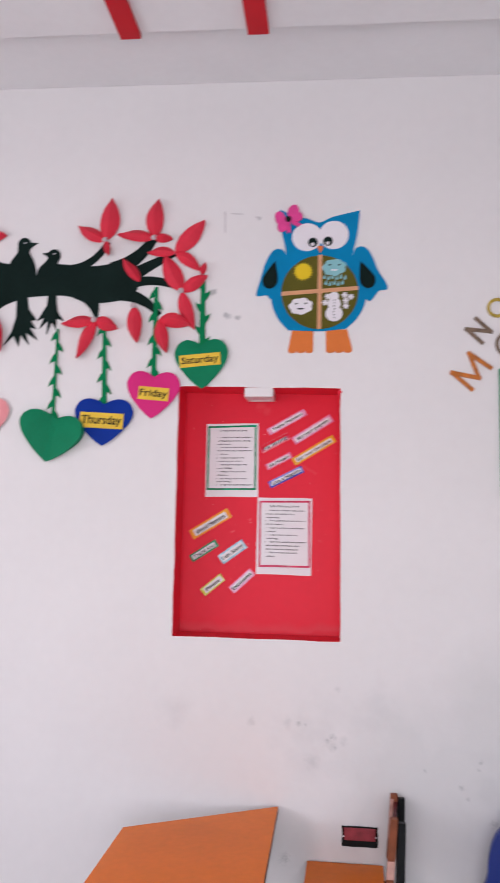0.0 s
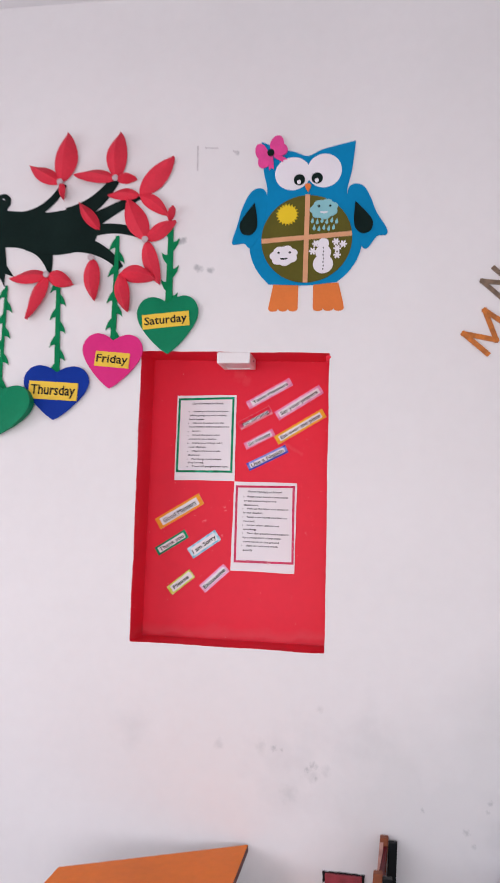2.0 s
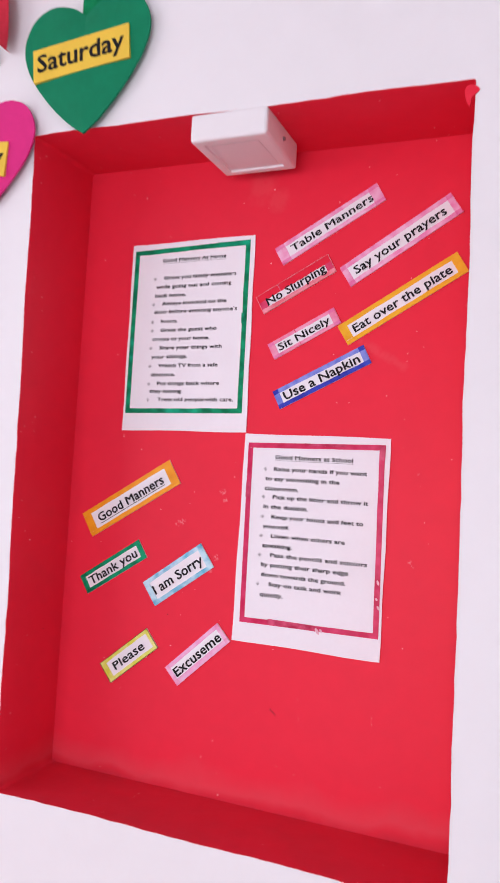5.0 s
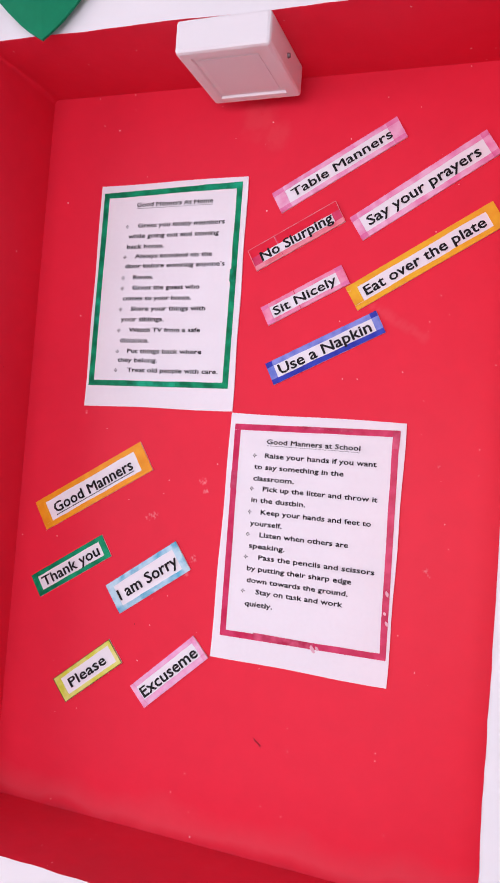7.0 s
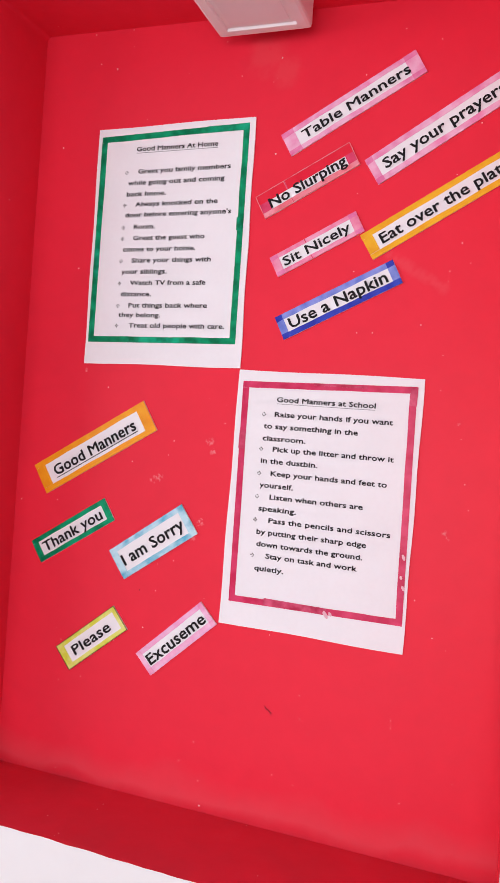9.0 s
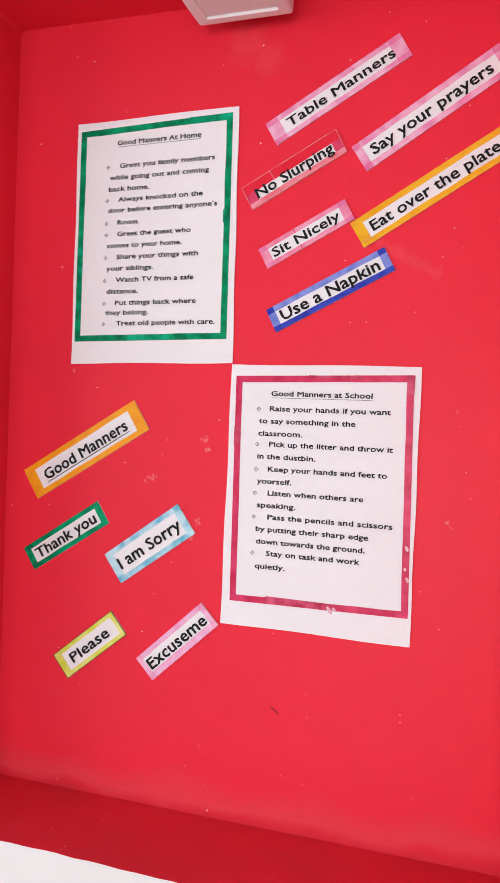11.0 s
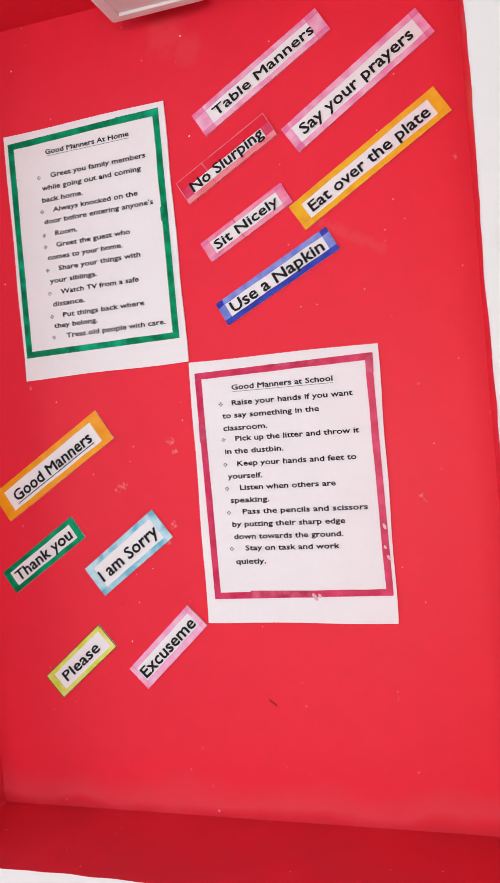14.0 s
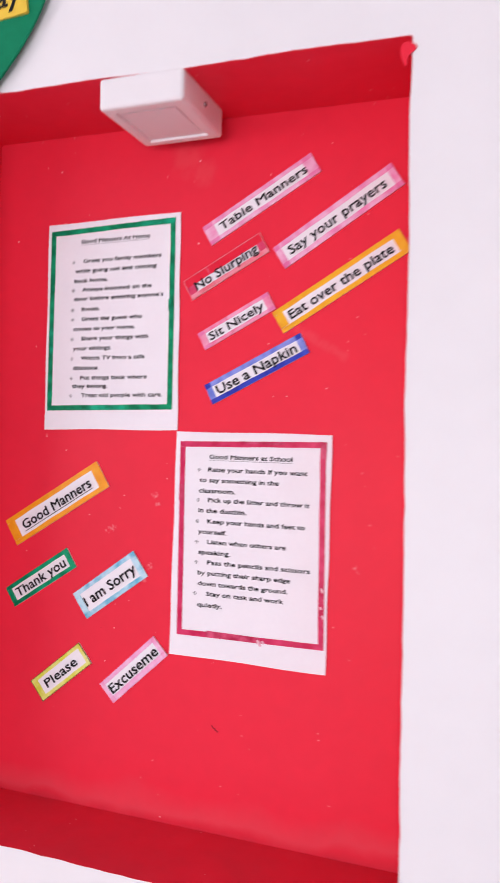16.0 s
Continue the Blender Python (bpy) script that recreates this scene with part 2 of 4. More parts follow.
CARD = {
    "green": material("heart_green_card", (0.001, 0.215, 0.098), 0.5, 0.15, 8.0, spec=0.1),
    "pink": material("heart_pink_card", (0.70, 0.030, 0.21), 0.6, 0.08, 8.0, spec=0.15),
    "blue": material("heart_blue_card", (0.004, 0.035, 0.30), 0.55, 0.12, 8.0, spec=0.1),
    "salmon": material("heart_salmon_card", (0.83, 0.32, 0.34), 0.65, 0.06, 8.0, spec=0.15),
    "black": material("heart_black_card", (0.004, 0.012, 0.013), 0.85, 0.2, 8.0, spec=0.12),
}
DAY = material("day_label_yellow_paper", (0.82, 0.56, 0.06), 0.6, 0.08, 20.0, spec=0.15)
OWL = material("owl_blue_card", (0.001, 0.235, 0.49), 0.65, 0.1, 7.0, spec=0.05)
OLIVE = material("owl_olive_card", (0.118, 0.108, 0.02), 0.7, 0.15, 9.0, spec=0.05)
PEACH = material("owl_peach_strip", (0.70, 0.36, 0.19), 0.6, 0.08, 20.0, spec=0.2)
FOOT = material("owl_orange_card", (0.74, 0.2, 0.045), 0.6, 0.08, 9.0, spec=0.15)
WHITE = material("white_card", (0.82, 0.80, 0.84), 0.65, 0.03, 9.0)
PINK = material("bow_pink_card", (0.78, 0.075, 0.31), 0.6, 0.2, 18.0, spec=0.15)
SUN = material("sun_yellow_card", (0.80, 0.58, 0.02), 0.6, 0.06, 18.0, spec=0.15)
RAIN = material("rain_aqua_card", (0.26, 0.56, 0.60), 0.6, 0.06, 18.0, spec=0.15)
GLITTER = {
    "orange": material("orange_glitter_foam", (0.58, 0.17, 0.015), 0.4, 0.45, 60.0, 0.6, 500.0),
    "bronze": material("bronze_glitter_foam", (0.20, 0.135, 0.085), 0.4, 0.5, 60.0, 0.6, 500.0),
    "gold": material("gold_glitter_foam", (0.48, 0.34, 0.03), 0.35, 0.45, 60.0, 0.6, 500.0),
}
LAMINATE = material("orange_laminate", (0.8, 0.185, 0.008), 0.28, 0.14, 3.0, spec=0.13)
EDGING = material("maroon_edging", (0.10, 0.006, 0.010), 0.4, 0.2, 12.0, spec=0.1)
DARKSTEEL = material("dark_painted_steel", (0.012, 0.014, 0.015), 0.4, 0.3, 20.0, spec=0.08)
BROWN = material("brown_wood_edge", (0.24, 0.075, 0.035), 0.5, 0.25, 25.0, spec=0.15)
WORN = material("pale_worn_wood", (0.62, 0.36, 0.30), 0.5, 0.25, 40.0, spec=0.2)
MAROON = material("box_maroon", (0.3, 0.028, 0.042), 0.5, 0.4, 30.0)
RESIDUE = material("tape_residue_grey", (0.62, 0.60, 0.61), 0.6, 0.2, 60.0)
BLUE = material("blue_plastic", (0.008, 0.028, 0.20), 0.35, 0.08, 6.0)
GREENBOARD = material("green_board_paper", (0.01, 0.24, 0.10), 0.6, 0.08, 6.0)


# ---- building blocks ----
def root_of(ob):
    at = Vector((0, 0, 0))
    while ob:
        at += ob.location
        ob = ob.parent
    return at


def part(name, bm, mat, parent=None, label=""):
    """One mesh object from a bmesh in world places, under a thing or under a part."""
    at = root_of(parent)
    bmesh.ops.recalc_face_normals(bm, faces=bm.faces)
    for v in bm.verts:
        v.co -= at
    me = bpy.data.meshes.new(name)
    bm.to_mesh(me)
    bm.free()
    me.materials.append(mat)
    ob = new(name, me)
    ob.parent = parent
    return tagged(ob, label)


def thing(name, at, label, category, group="", kind=""):
    ob = new(name)
    ob.location = at
    ob.empty_display_size = 0.05
    return tagged(ob, label, category, group, kind)


def add_box(bm, lo, hi, bevel=0.0, m=None):
    made = bmesh.ops.create_cube(bm, size=1)["verts"]
    for v in made:
        v.co = Vector([(lo[i] + hi[i]) / 2 + v.co[i] * (hi[i] - lo[i]) for i in range(3)])
        if m:
            v.co = m @ v.co
    if bevel:
        edges = list({e for v in made for e in v.link_edges})
        bmesh.ops.bevel(bm, geom=edges, offset=bevel, segments=2, affect="EDGES", profile=0.5)
    return bm


def slab(lo, hi, bevel=0.0, m=None):
    return add_box(bmesh.new(), lo, hi, bevel, m)


def add_plate(bm, outline, back, front):
    """A card cut to an outline of (x, z), from depth back to depth front."""
    a = [bm.verts.new((x, front, z)) for x, z in outline]
    b = [bm.verts.new((x, back, z)) for x, z in outline]
    top = bm.faces.new(a)
    n = len(a)
    for i in range(n):
        bm.faces.new((a[i], a[(i + 1) % n], b[(i + 1) % n], b[i]))
    bot = bm.faces.new(b[::-1])
    top.normal_update()
    bot.normal_update()
    bmesh.ops.triangulate(bm, faces=[top, bot])
    return bm


def plate(outline, back, front):
    return add_plate(bmesh.new(), outline, back, front)


def smooth(points, steps=6):
    """Closed rounded outline through points; a point given twice stays a sharp corner."""
    out, n = [], len(points)
    for i in range(n):
        p0, p1, p2, p3 = (Vector(points[(i + k) % n]) for k in (-1, 0, 1, 2))
        if (p2 - p1).length < 1e-6:
            continue
        for k in range(steps):
            t = k / steps
            q = 0.5 * (2 * p1 + (p2 - p0) * t + (2 * p0 - 5 * p1 + 4 * p2 - p3) * t * t + (3 * p1 - p0 - 3 * p2 + p3) * t**3)
            out.append((q.x, q.y))
    return out


def oval(x, z, rx, rz, n=40, turn=0.0):
    c, s = math.cos(radians(turn)), math.sin(radians(turn))
    pts = [(rx * math.cos(2 * math.pi * i / n), rz * math.sin(2 * math.pi * i / n)) for i in range(n)]
    return [(x + a * c - b * s, z + a * s + b * c) for a, b in pts]


def bent_strip(p0, p1, p2, w0, w1, n=10):
    """Outline of a strip that bends from p0 past p1 to p2 and tapers from w0 to w1."""
    p0, p1, p2 = Vector(p0), Vector(p1), Vector(p2)
    left, right = [], []
    for i in range(n + 1):
        t = i / n
        q = (1 - t) ** 2 * p0 + 2 * t * (1 - t) * p1 + t * t * p2
        d = (2 * (1 - t) * (p1 - p0) + 2 * t * (p2 - p1)).normalized()
        w = (w0 + (w1 - w0) * t) / 2
        left.append((q.x - d.y * w, q.y + d.x * w))
        right.append((q.x + d.y * w, q.y - d.x * w))
    return left + right[::-1]


def upright(y):
    """Opens the small letters of the font up towards a plain bold sans: taller bodies under the same capitals."""
    if y <= 0:
        return y * 0.9
    return y * 0.52 / 0.449 if y < 0.449 else 0.52 + (y - 0.449) * (0.71 - 0.52) / (0.682 - 0.449)


def lettering(text, place, width, size, depth, bold=0.03, rise=0.0004):
    """Raised print: text along its baseline from 0 to width; place() lays (along, up) on the wall as (x, z)."""
    cu = bpy.data.curves.new("print", "FONT")
    cu.body, cu.size, cu.resolution_u = text, 1.0, 2
    ob = bpy.data.objects.new("print", cu)
    scene.collection.objects.link(ob)
    me = bpy.data.meshes.new_from_object(ob.evaluated_get(bpy.context.evaluated_depsgraph_get()))
    x0, x1 = min(v.co.x for v in me.vertices), max(v.co.x for v in me.vertices)
    bm = bmesh.new()
    # a heavy face: the same letters six times, a hair apart all round
    for k in range(6):
        dx, dz = bold * size * math.cos(k * math.pi / 3), bold * size * math.sin(k * math.pi / 3)
        verts = []
        for v in me.vertices:
            x, z = place((v.co.x - x0) / (x1 - x0) * width + dx, upright(v.co.y) * size + dz)
            verts.append(bm.verts.new((x, depth - rise - 0.00002 * k, z)))
        for p in me.polygons:
            bm.faces.new([verts[i] for i in p.vertices])
    bpy.data.objects.remove(ob)
    bpy.data.curves.remove(cu)
    bpy.data.meshes.remove(me)
    return bm


def turned(points, x, z, turn):
    c, s = math.cos(radians(turn)), math.sin(radians(turn))
    return [(x + a * c - b * s, z + a * s + b * c) for a, b in points]


# ---- room ----
X0, X1, Y0, H = -2.6, 2.5, -4.6, 3.386


def niche_outline(inset, wobble, seed, r):
    """Rounded opening, hand-plastered: not quite square and not quite straight."""
    c = [(inset, 1.222 + inset * 0.6), (0.6195 - inset * 0.25, 1.221 + inset * 0.6), (0.6155 - inset * 0.25, 2.150 - inset * 0.5), (inset, 2.159 - inset * 0.5)]
    pts = []
    for i in range(4):
        a, b, d = Vector(c[i - 1]), Vector(c[i]), Vector(c[(i + 1) % 4])
        u, w = (a - b).normalized(), (d - b).normalized()
        for k in range(5):
            t = k / 4
            pts.append(b + u * r * (1 - t) ** 2 + w * r * t**2)
        gap = (d - b).length - 2 * r
        for k in range(1, 60):
            pts.append(b + w * (r + gap * k / 60))
    out = []
    for p in pts:
        j = Vector((noise.noise((p.x * 40, p.y * 40, seed)), noise.noise((p.x * 40, p.y * 40, seed + 9))))
        k = Vector((noise.noise((p.x * 7, p.y * 7, seed)), noise.noise((p.x * 7, p.y * 7, seed + 5))))
        q = p + (j * 0.6 + k) * wobble
        out.append((q.x, q.y))
    return out


def build_wall_with_niche():
    bm = bmesh.new()
    rim = niche_outline(0.0, 0.0022, 3.0, 0.004)
    hole = [bm.verts.new((x, 0, z)) for x, z in rim]
    lip = [bm.verts.new((x, 0.004, z)) for x, z in rim]
    n = len(rim)
    outer = [bm.verts.new(p) for p in ((X0, 0, 0), (X1, 0, 0), (X1, 0, H + 0.1), (X0, 0, H + 0.1))]
    edges = [bm.edges.new((hole[i], hole[(i + 1) % n])) for i in range(n)]
    edges += [bm.edges.new((outer[i], outer[(i + 1) % 4])) for i in range(4)]
    bmesh.ops.triangle_fill(bm, edges=edges, use_beauty=True)
    for i in range(n):
        bm.faces.new((hole[i], lip[i], lip[(i + 1) % n], hole[(i + 1) % n]))
    back = [bm.verts.new((v.co.x, 0.3, v.co.z)) for v in outer]
    bm.faces.new(back)
    for i in range(4):
        bm.faces.new((outer[i], outer[(i + 1) % 4], back[(i + 1) % 4], back[i]))
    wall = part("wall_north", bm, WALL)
    tagged(wall, "uneven white painted plaster wall with faint smudges and painted-in shade", "wall", kind="structure")
    # the painted lining of the recess
    bm = bmesh.new()
    rings = [[bm.verts.new((x, -0.0006, z)) for x, z in rim]]
    for inset, f, r in ((0.001, 0.04, 0.005), (0.0015, 0.3, 0.006), (0.002, 0.65, 0.007), (0.0022, 1.0, 0.007), (0.0022, 1.0, 0.007), (0.02, 1.0, 0.012)):
        ring = niche_outline(inset, 0.0022 * max(0.0, 1 - f * 1.6), 3.0, r)
        rings.append([bm.verts.new((x, f * deep(x, z), z)) for x, z in ring])
    # the sides and the back meet in a sharp edge, so they share no corners
    for k in (0, 1, 2, 3, 5):
        for i in range(n):
            bm.faces.new((rings[k][i], rings[k][(i + 1) % n], rings[k + 1][(i + 1) % n], rings[k + 1][i]))
    end = bm.faces.new(rings[-1])
    end.normal_update()
    bmesh.ops.triangulate(bm, faces=[end])
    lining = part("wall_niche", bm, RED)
    for p in lining.data.polygons:
        p.use_smooth = len(p.vertices) == 4
    drip = [(0.606, 2.128), (0.606, 2.140), (0.613, 2.143), (0.621, 2.138), (0.620, 2.134), (0.613, 2.128), (0.611, 2.118)]
    part("paint_drip", plate(smooth(drip, 3), 0.003, -0.0016), RED, lining)
    tagged(lining, "recessed wall niche painted glossy red with white paint specks", "niche", kind="structure")


build_wall_with_niche()
tagged(part("floor", slab((X0, Y0, -0.1), (X1, 0, 0)), FLOOR), "grey terrazzo classroom floor", "floor", kind="structure")


def tilted(bm):
    """The ceiling falls a little towards the east."""
    for v in bm.verts:
        v.co.z -= 0.016 * (v.co.x - 0.25)
    return bm


tagged(part("ceiling", tilted(slab((X0, Y0, H), (X1, -0.001, H + 0.05))), CEILING), "plain white ceiling in soft shade", "ceiling", kind="structure")
tagged(part("ceiling_panel", tilted(slab((-0.72, Y0 + 0.3, 3.32), (X1 - 0.3, -0.418, H - 0.002), 0.004)), CEILING), "dropped white ceiling panel", "ceiling", kind="structure")
for bx in (-0.155, 0.291):
    batten = part("ceiling_batten", tilted(slab((bx, Y0 + 0.31, 3.303), (bx + 0.073, -0.410, 3.3195), 0.002)), BATTEN)
    tagged(batten, "red painted flat batten fixed across the white ceiling", "batten", "ceiling battens")


def wall_with_window(name, along, at, a0, a1, w0, w1, z0, z1, thick):
    """A plain wall along x or y with one window opening through it."""
    bm = bmesh.new()
    for lo, hi, b, t in ((a0, w0, 0, H + 0.1), (w1, a1, 0, H + 0.1), (w0, w1, 0, z0), (w0, w1, z1, H + 0.1)):
        if along == "y":
            add_box(bm, (at - thick, lo, b), (at, hi, t))
        else:
            add_box(bm, (lo, at - thick, b), (hi, at, t))
    tagged(part(name, bm, SIDEWALL), "white plaster wall with a window opening", "wall", kind="structure")


wall_with_window("wall_west", "y", X0, Y0, 0, -3.5, -1.1, 1.05, 2.65, 0.2)
wall_with_window("wall_south", "x", Y0, X0 - 0.2, X1 + 0.2, -0.98, 1.68, 0.57, 2.13, 0.2)
tagged(part("wall_east", slab((X1, Y0, 0), (X1 + 0.2, 0, H + 0.1)), EASTWALL), "plain white painted wall", "wall", kind="structure")


# ---- lamp in the niche ----
def surface_lamp(x0, x1, top, deep, tall):
    lamp = thing("ceiling_light", ((x0 + x1) / 2, deep / 2, top), "square white surface-mounted panel light, switched off, under the niche top", "lamp")
    bm = slab((x0, -0.002, top - tall), (x1, deep, top), 0.004)
    under = min(bm.faces, key=lambda f: f.calc_center_median().z - f.calc_area())
    bmesh.ops.inset_individual(bm, faces=[under], thickness=0.0135)
    bmesh.ops.inset_individual(bm, faces=[under], thickness=0.0015)
    for v in under.verts:
        v.co.z += 0.0028
    part("housing", bm, LAMP, lamp)
    m = 0.0200
    low = top - tall + 0.0020
    part("diffuser", slab((x0 + m, m, low), (x1 - m, deep - m - 0.001, low + 0.002), 0.0005), DIFFUSER, lamp, "frosted square diffuser")
    bm = bmesh.new()
    bmesh.ops.create_cone(bm, cap_ends=True, segments=14, radius1=0.0032, radius2=0.0026, depth=0.003, matrix=pose(x1 + 0.001, deep * 0.5, top - tall * 0.5, 0, 90, 0))
    part("screw", bm, METAL, lamp, "small steel side screw")


surface_lamp(0.2535, 0.3625, 2.155, 0.118, 0.0370)


# ---- printed sheets and word strips in the niche ----
BACK = -0.0012


def laid(name, bm, mat, parent, label=""):
    """A part glued to the leaning back of the niche; depths are given from that back."""
    for v in bm.verts:
        v.co.y += deep(v.co.x, v.co.z)
    return part(name, bm, mat, parent, label)


def marker_frame(parent, place, outer, inner, mats, depth):
    """Four taped edges between two outlines (tl, tr, br, bl), each a strip of its own; place() lays them on the wall."""
    for i in range(4):
        a, b = Vector(outer[i]), Vector(outer[(i + 1) % 4])
        c, d = Vector(inner[(i + 1) % 4]), Vector(inner[i])
        if i % 2 == 0:
            # long edges run the whole way, the short ones butt between them
            c, d = Vector((b.x, c.y)), Vector((a.x, d.y))
        else:
            a, b = Vector((a.x, d.y)), Vector((b.x, c.y))
        rough = (a - b).length * 0.0035
        steps, out = 14, []
        for k in range(steps + 1):
            out.append(a.lerp(b, k / steps))
        for k in range(steps + 1):
            q = c.lerp(d, k / steps)
            wave = Vector((noise.noise((k * 0.45, a.x * 9 + a.y * 31, i)), noise.noise((k * 0.45, a.x * 9 + b.y * 31, i + 4))))
            out.append(q + wave * min(rough, 0.0007 if (a - b).length < 1 else 0.6))
        laid("border_tape", plate([tuple(place(p.x, p.y)) for p in out], depth, depth - 0.0003 - 0.0002 * (i % 2)), mats[i], parent)


def printed_sheet(corners, lines, bullets, label, colour, border, band, tears=(), laps=()):
    """An A4 sheet between its corners (tl, tr, br, bl); lines of (text, left, right, baseline) in millimetres from its upper left."""
    tl, tr, br, bl = (Vector(c) for c in corners)

    def at(u, v):
        return tl.lerp(tr, u / 210).lerp(bl.lerp(br, u / 210), v / 297)

    sheet = thing("printed_sheet", (at(105, 297).x, deep(*at(105, 297)), at(105, 297).y), label, "poster", "printed sheets in the niche")
    edge = [at(210 * k / 8, 0.5 * math.sin(k * 0.9)) for k in range(9)] + [at(210 + 0.5 * math.sin(k * 1.3), 297 * k / 12) for k in range(1, 13)]
    edge += [at(210 - 210 * k / 8, 297 + 0.6 * math.sin(k)) for k in range(1, 9)] + [at(0.5 * math.sin(k * 1.1), 297 - 297 * k / 12) for k in range(1, 12)]
    page = laid("paper", plate([(p.x, p.y) for p in edge], -0.0002, BACK - 0.0006), PAPER, sheet)
    top = BACK - 0.0006
    (ax, ay), (bx, by), (cx, cy), (dx, dy) = border
    marker_frame(sheet, at, border, [(ax + band, ay + band), (bx - band, by + band), (cx - band, cy - band), (dx + band, dy - band)], [colour] * 4, top)
    for i, (text, a, c, base) in enumerate(lines):
        laid("text_line", lettering(text, lambda u, v: at(a + u, base - v), c - a, 7.6, top, 0.03), INK, page)
        if i == 0:
            laid("underline", plate([tuple(at(*q)) for q in ((a, base + 1.9), (c, base + 1.9), (c, base + 2.25), (a, base + 2.25))], top, top - 0.0003), INK, page)
    for u, v, ru, rv in tears:
        q = at(u, v)
        blob = [(q.x + a * (1 + 0.35 * noise.noise((a * 900, b * 900, u))), q.y + b) for a, b in oval(0, 0, ru / 1000, rv / 1000, 14, u)]
        laid("tape_tear", plate(blob, top - 0.0004, top - 0.0011), TORN, sheet)
    for u0, v0, u1, v1 in laps:
        laid("tape_overlap", plate([tuple(at(*q)) for q in ((u0, v0), (u1, v0 + 0.4), (u1 - 0.3, v1), (u0, v1 - 0.3))], top - 0.0004, top - 0.0008), LAPPED[colour.name], sheet)
    for u, v in bullets:
        bm = bmesh.new()
        for du, dv in ((1.6, 0), (-1.6, 0), (0, 1.6), (0, -1.6)):
            q = at(u + du, v - 2 + dv)
            add_plate(bm, oval(q.x, q.y, 0.0009, 0.0009, 4), top, top - 0.0003)
        laid("bullet_mark", bm, INK, page)


printed_sheet([(0.0899, 2.0327), (0.2959, 2.0353), (0.2987, 1.7443), (0.0903, 1.7427)], [
    ("Good Manners At Home", 55, 164, 31), ("Greet you family members", 59, 182, 59), ("while going out and coming", 46, 175, 73),
    ("back home.", 45, 99, 87), ("Always knocked on the", 58, 168, 100), ("door before entering anyone's", 45, 186, 113), ("Room.", 58, 87, 128),
    ("Greet the guest who", 58, 154, 142), ("comes to your home.", 45, 143, 156), ("Share your things with", 58, 164, 170), ("your siblings.", 45, 107, 184),
    ("Watch TV from a safe", 58, 159, 198), ("distance.", 46, 88, 212), ("Put things back where", 58, 163, 226), ("they belong.", 45, 102, 238), ("Treat old people with care.", 60, 187, 251)],
    [(43, z) for z in (59, 100, 128, 142, 170, 198, 226, 251)],
    "white printed sheet of home manners with a green marker border", TAPE["green"], [(5, 10), (203, 6.5), (202, 269), (4, 270)], 7.4, laps=[(194, 118, 202.5, 134), (4.5, 150, 12, 190), (150, 7, 203, 15), (60, 263, 130, 269.5)])
printed_sheet([(0.2986, 1.7428), (0.5098, 1.7414), (0.5078, 1.4456), (0.2951, 1.4484)], [
    ("Good Manners at School", 48, 160, 35), ("Raise your hands if you want", 47, 180, 52), ("to say something in the", 35, 143, 66), ("classroom.", 35, 85, 80),
    ("Pick up the litter and throw it", 48, 184, 92), ("in the dustbin.", 35, 101, 106), ("Keep your hands and feet to", 48, 179, 120), ("yourself.", 36, 75, 134),
    ("Listen when others are", 49, 155, 147), ("speaking.", 37, 81, 161), ("Pass the pencils and scissors", 50, 187, 174), ("by putting their sharp edge", 37, 162, 188),
    ("down towards the ground.", 38, 159, 202), ("Stay on task and work", 50, 154, 215), ("quietly.", 38, 72, 230)],
    [(34, z) for z in (52, 92, 120, 147, 174, 215)],
    "white printed sheet of school manners with a rose tape border", TAPE["rose"], [(6, 13), (203, 9), (207, 267), (10, 270)], 7.4,
    [(124, 268, 5, 2), (129, 266.5, 2.5, 1.6), (203, 193, 1.6, 3.5), (202, 215, 1.4, 2), (205, 226, 1.5, 3)], [(6.5, 70, 14, 92), (52, 260.5, 124, 268.5), (196, 9, 204, 30), (90, 11, 150, 14)])


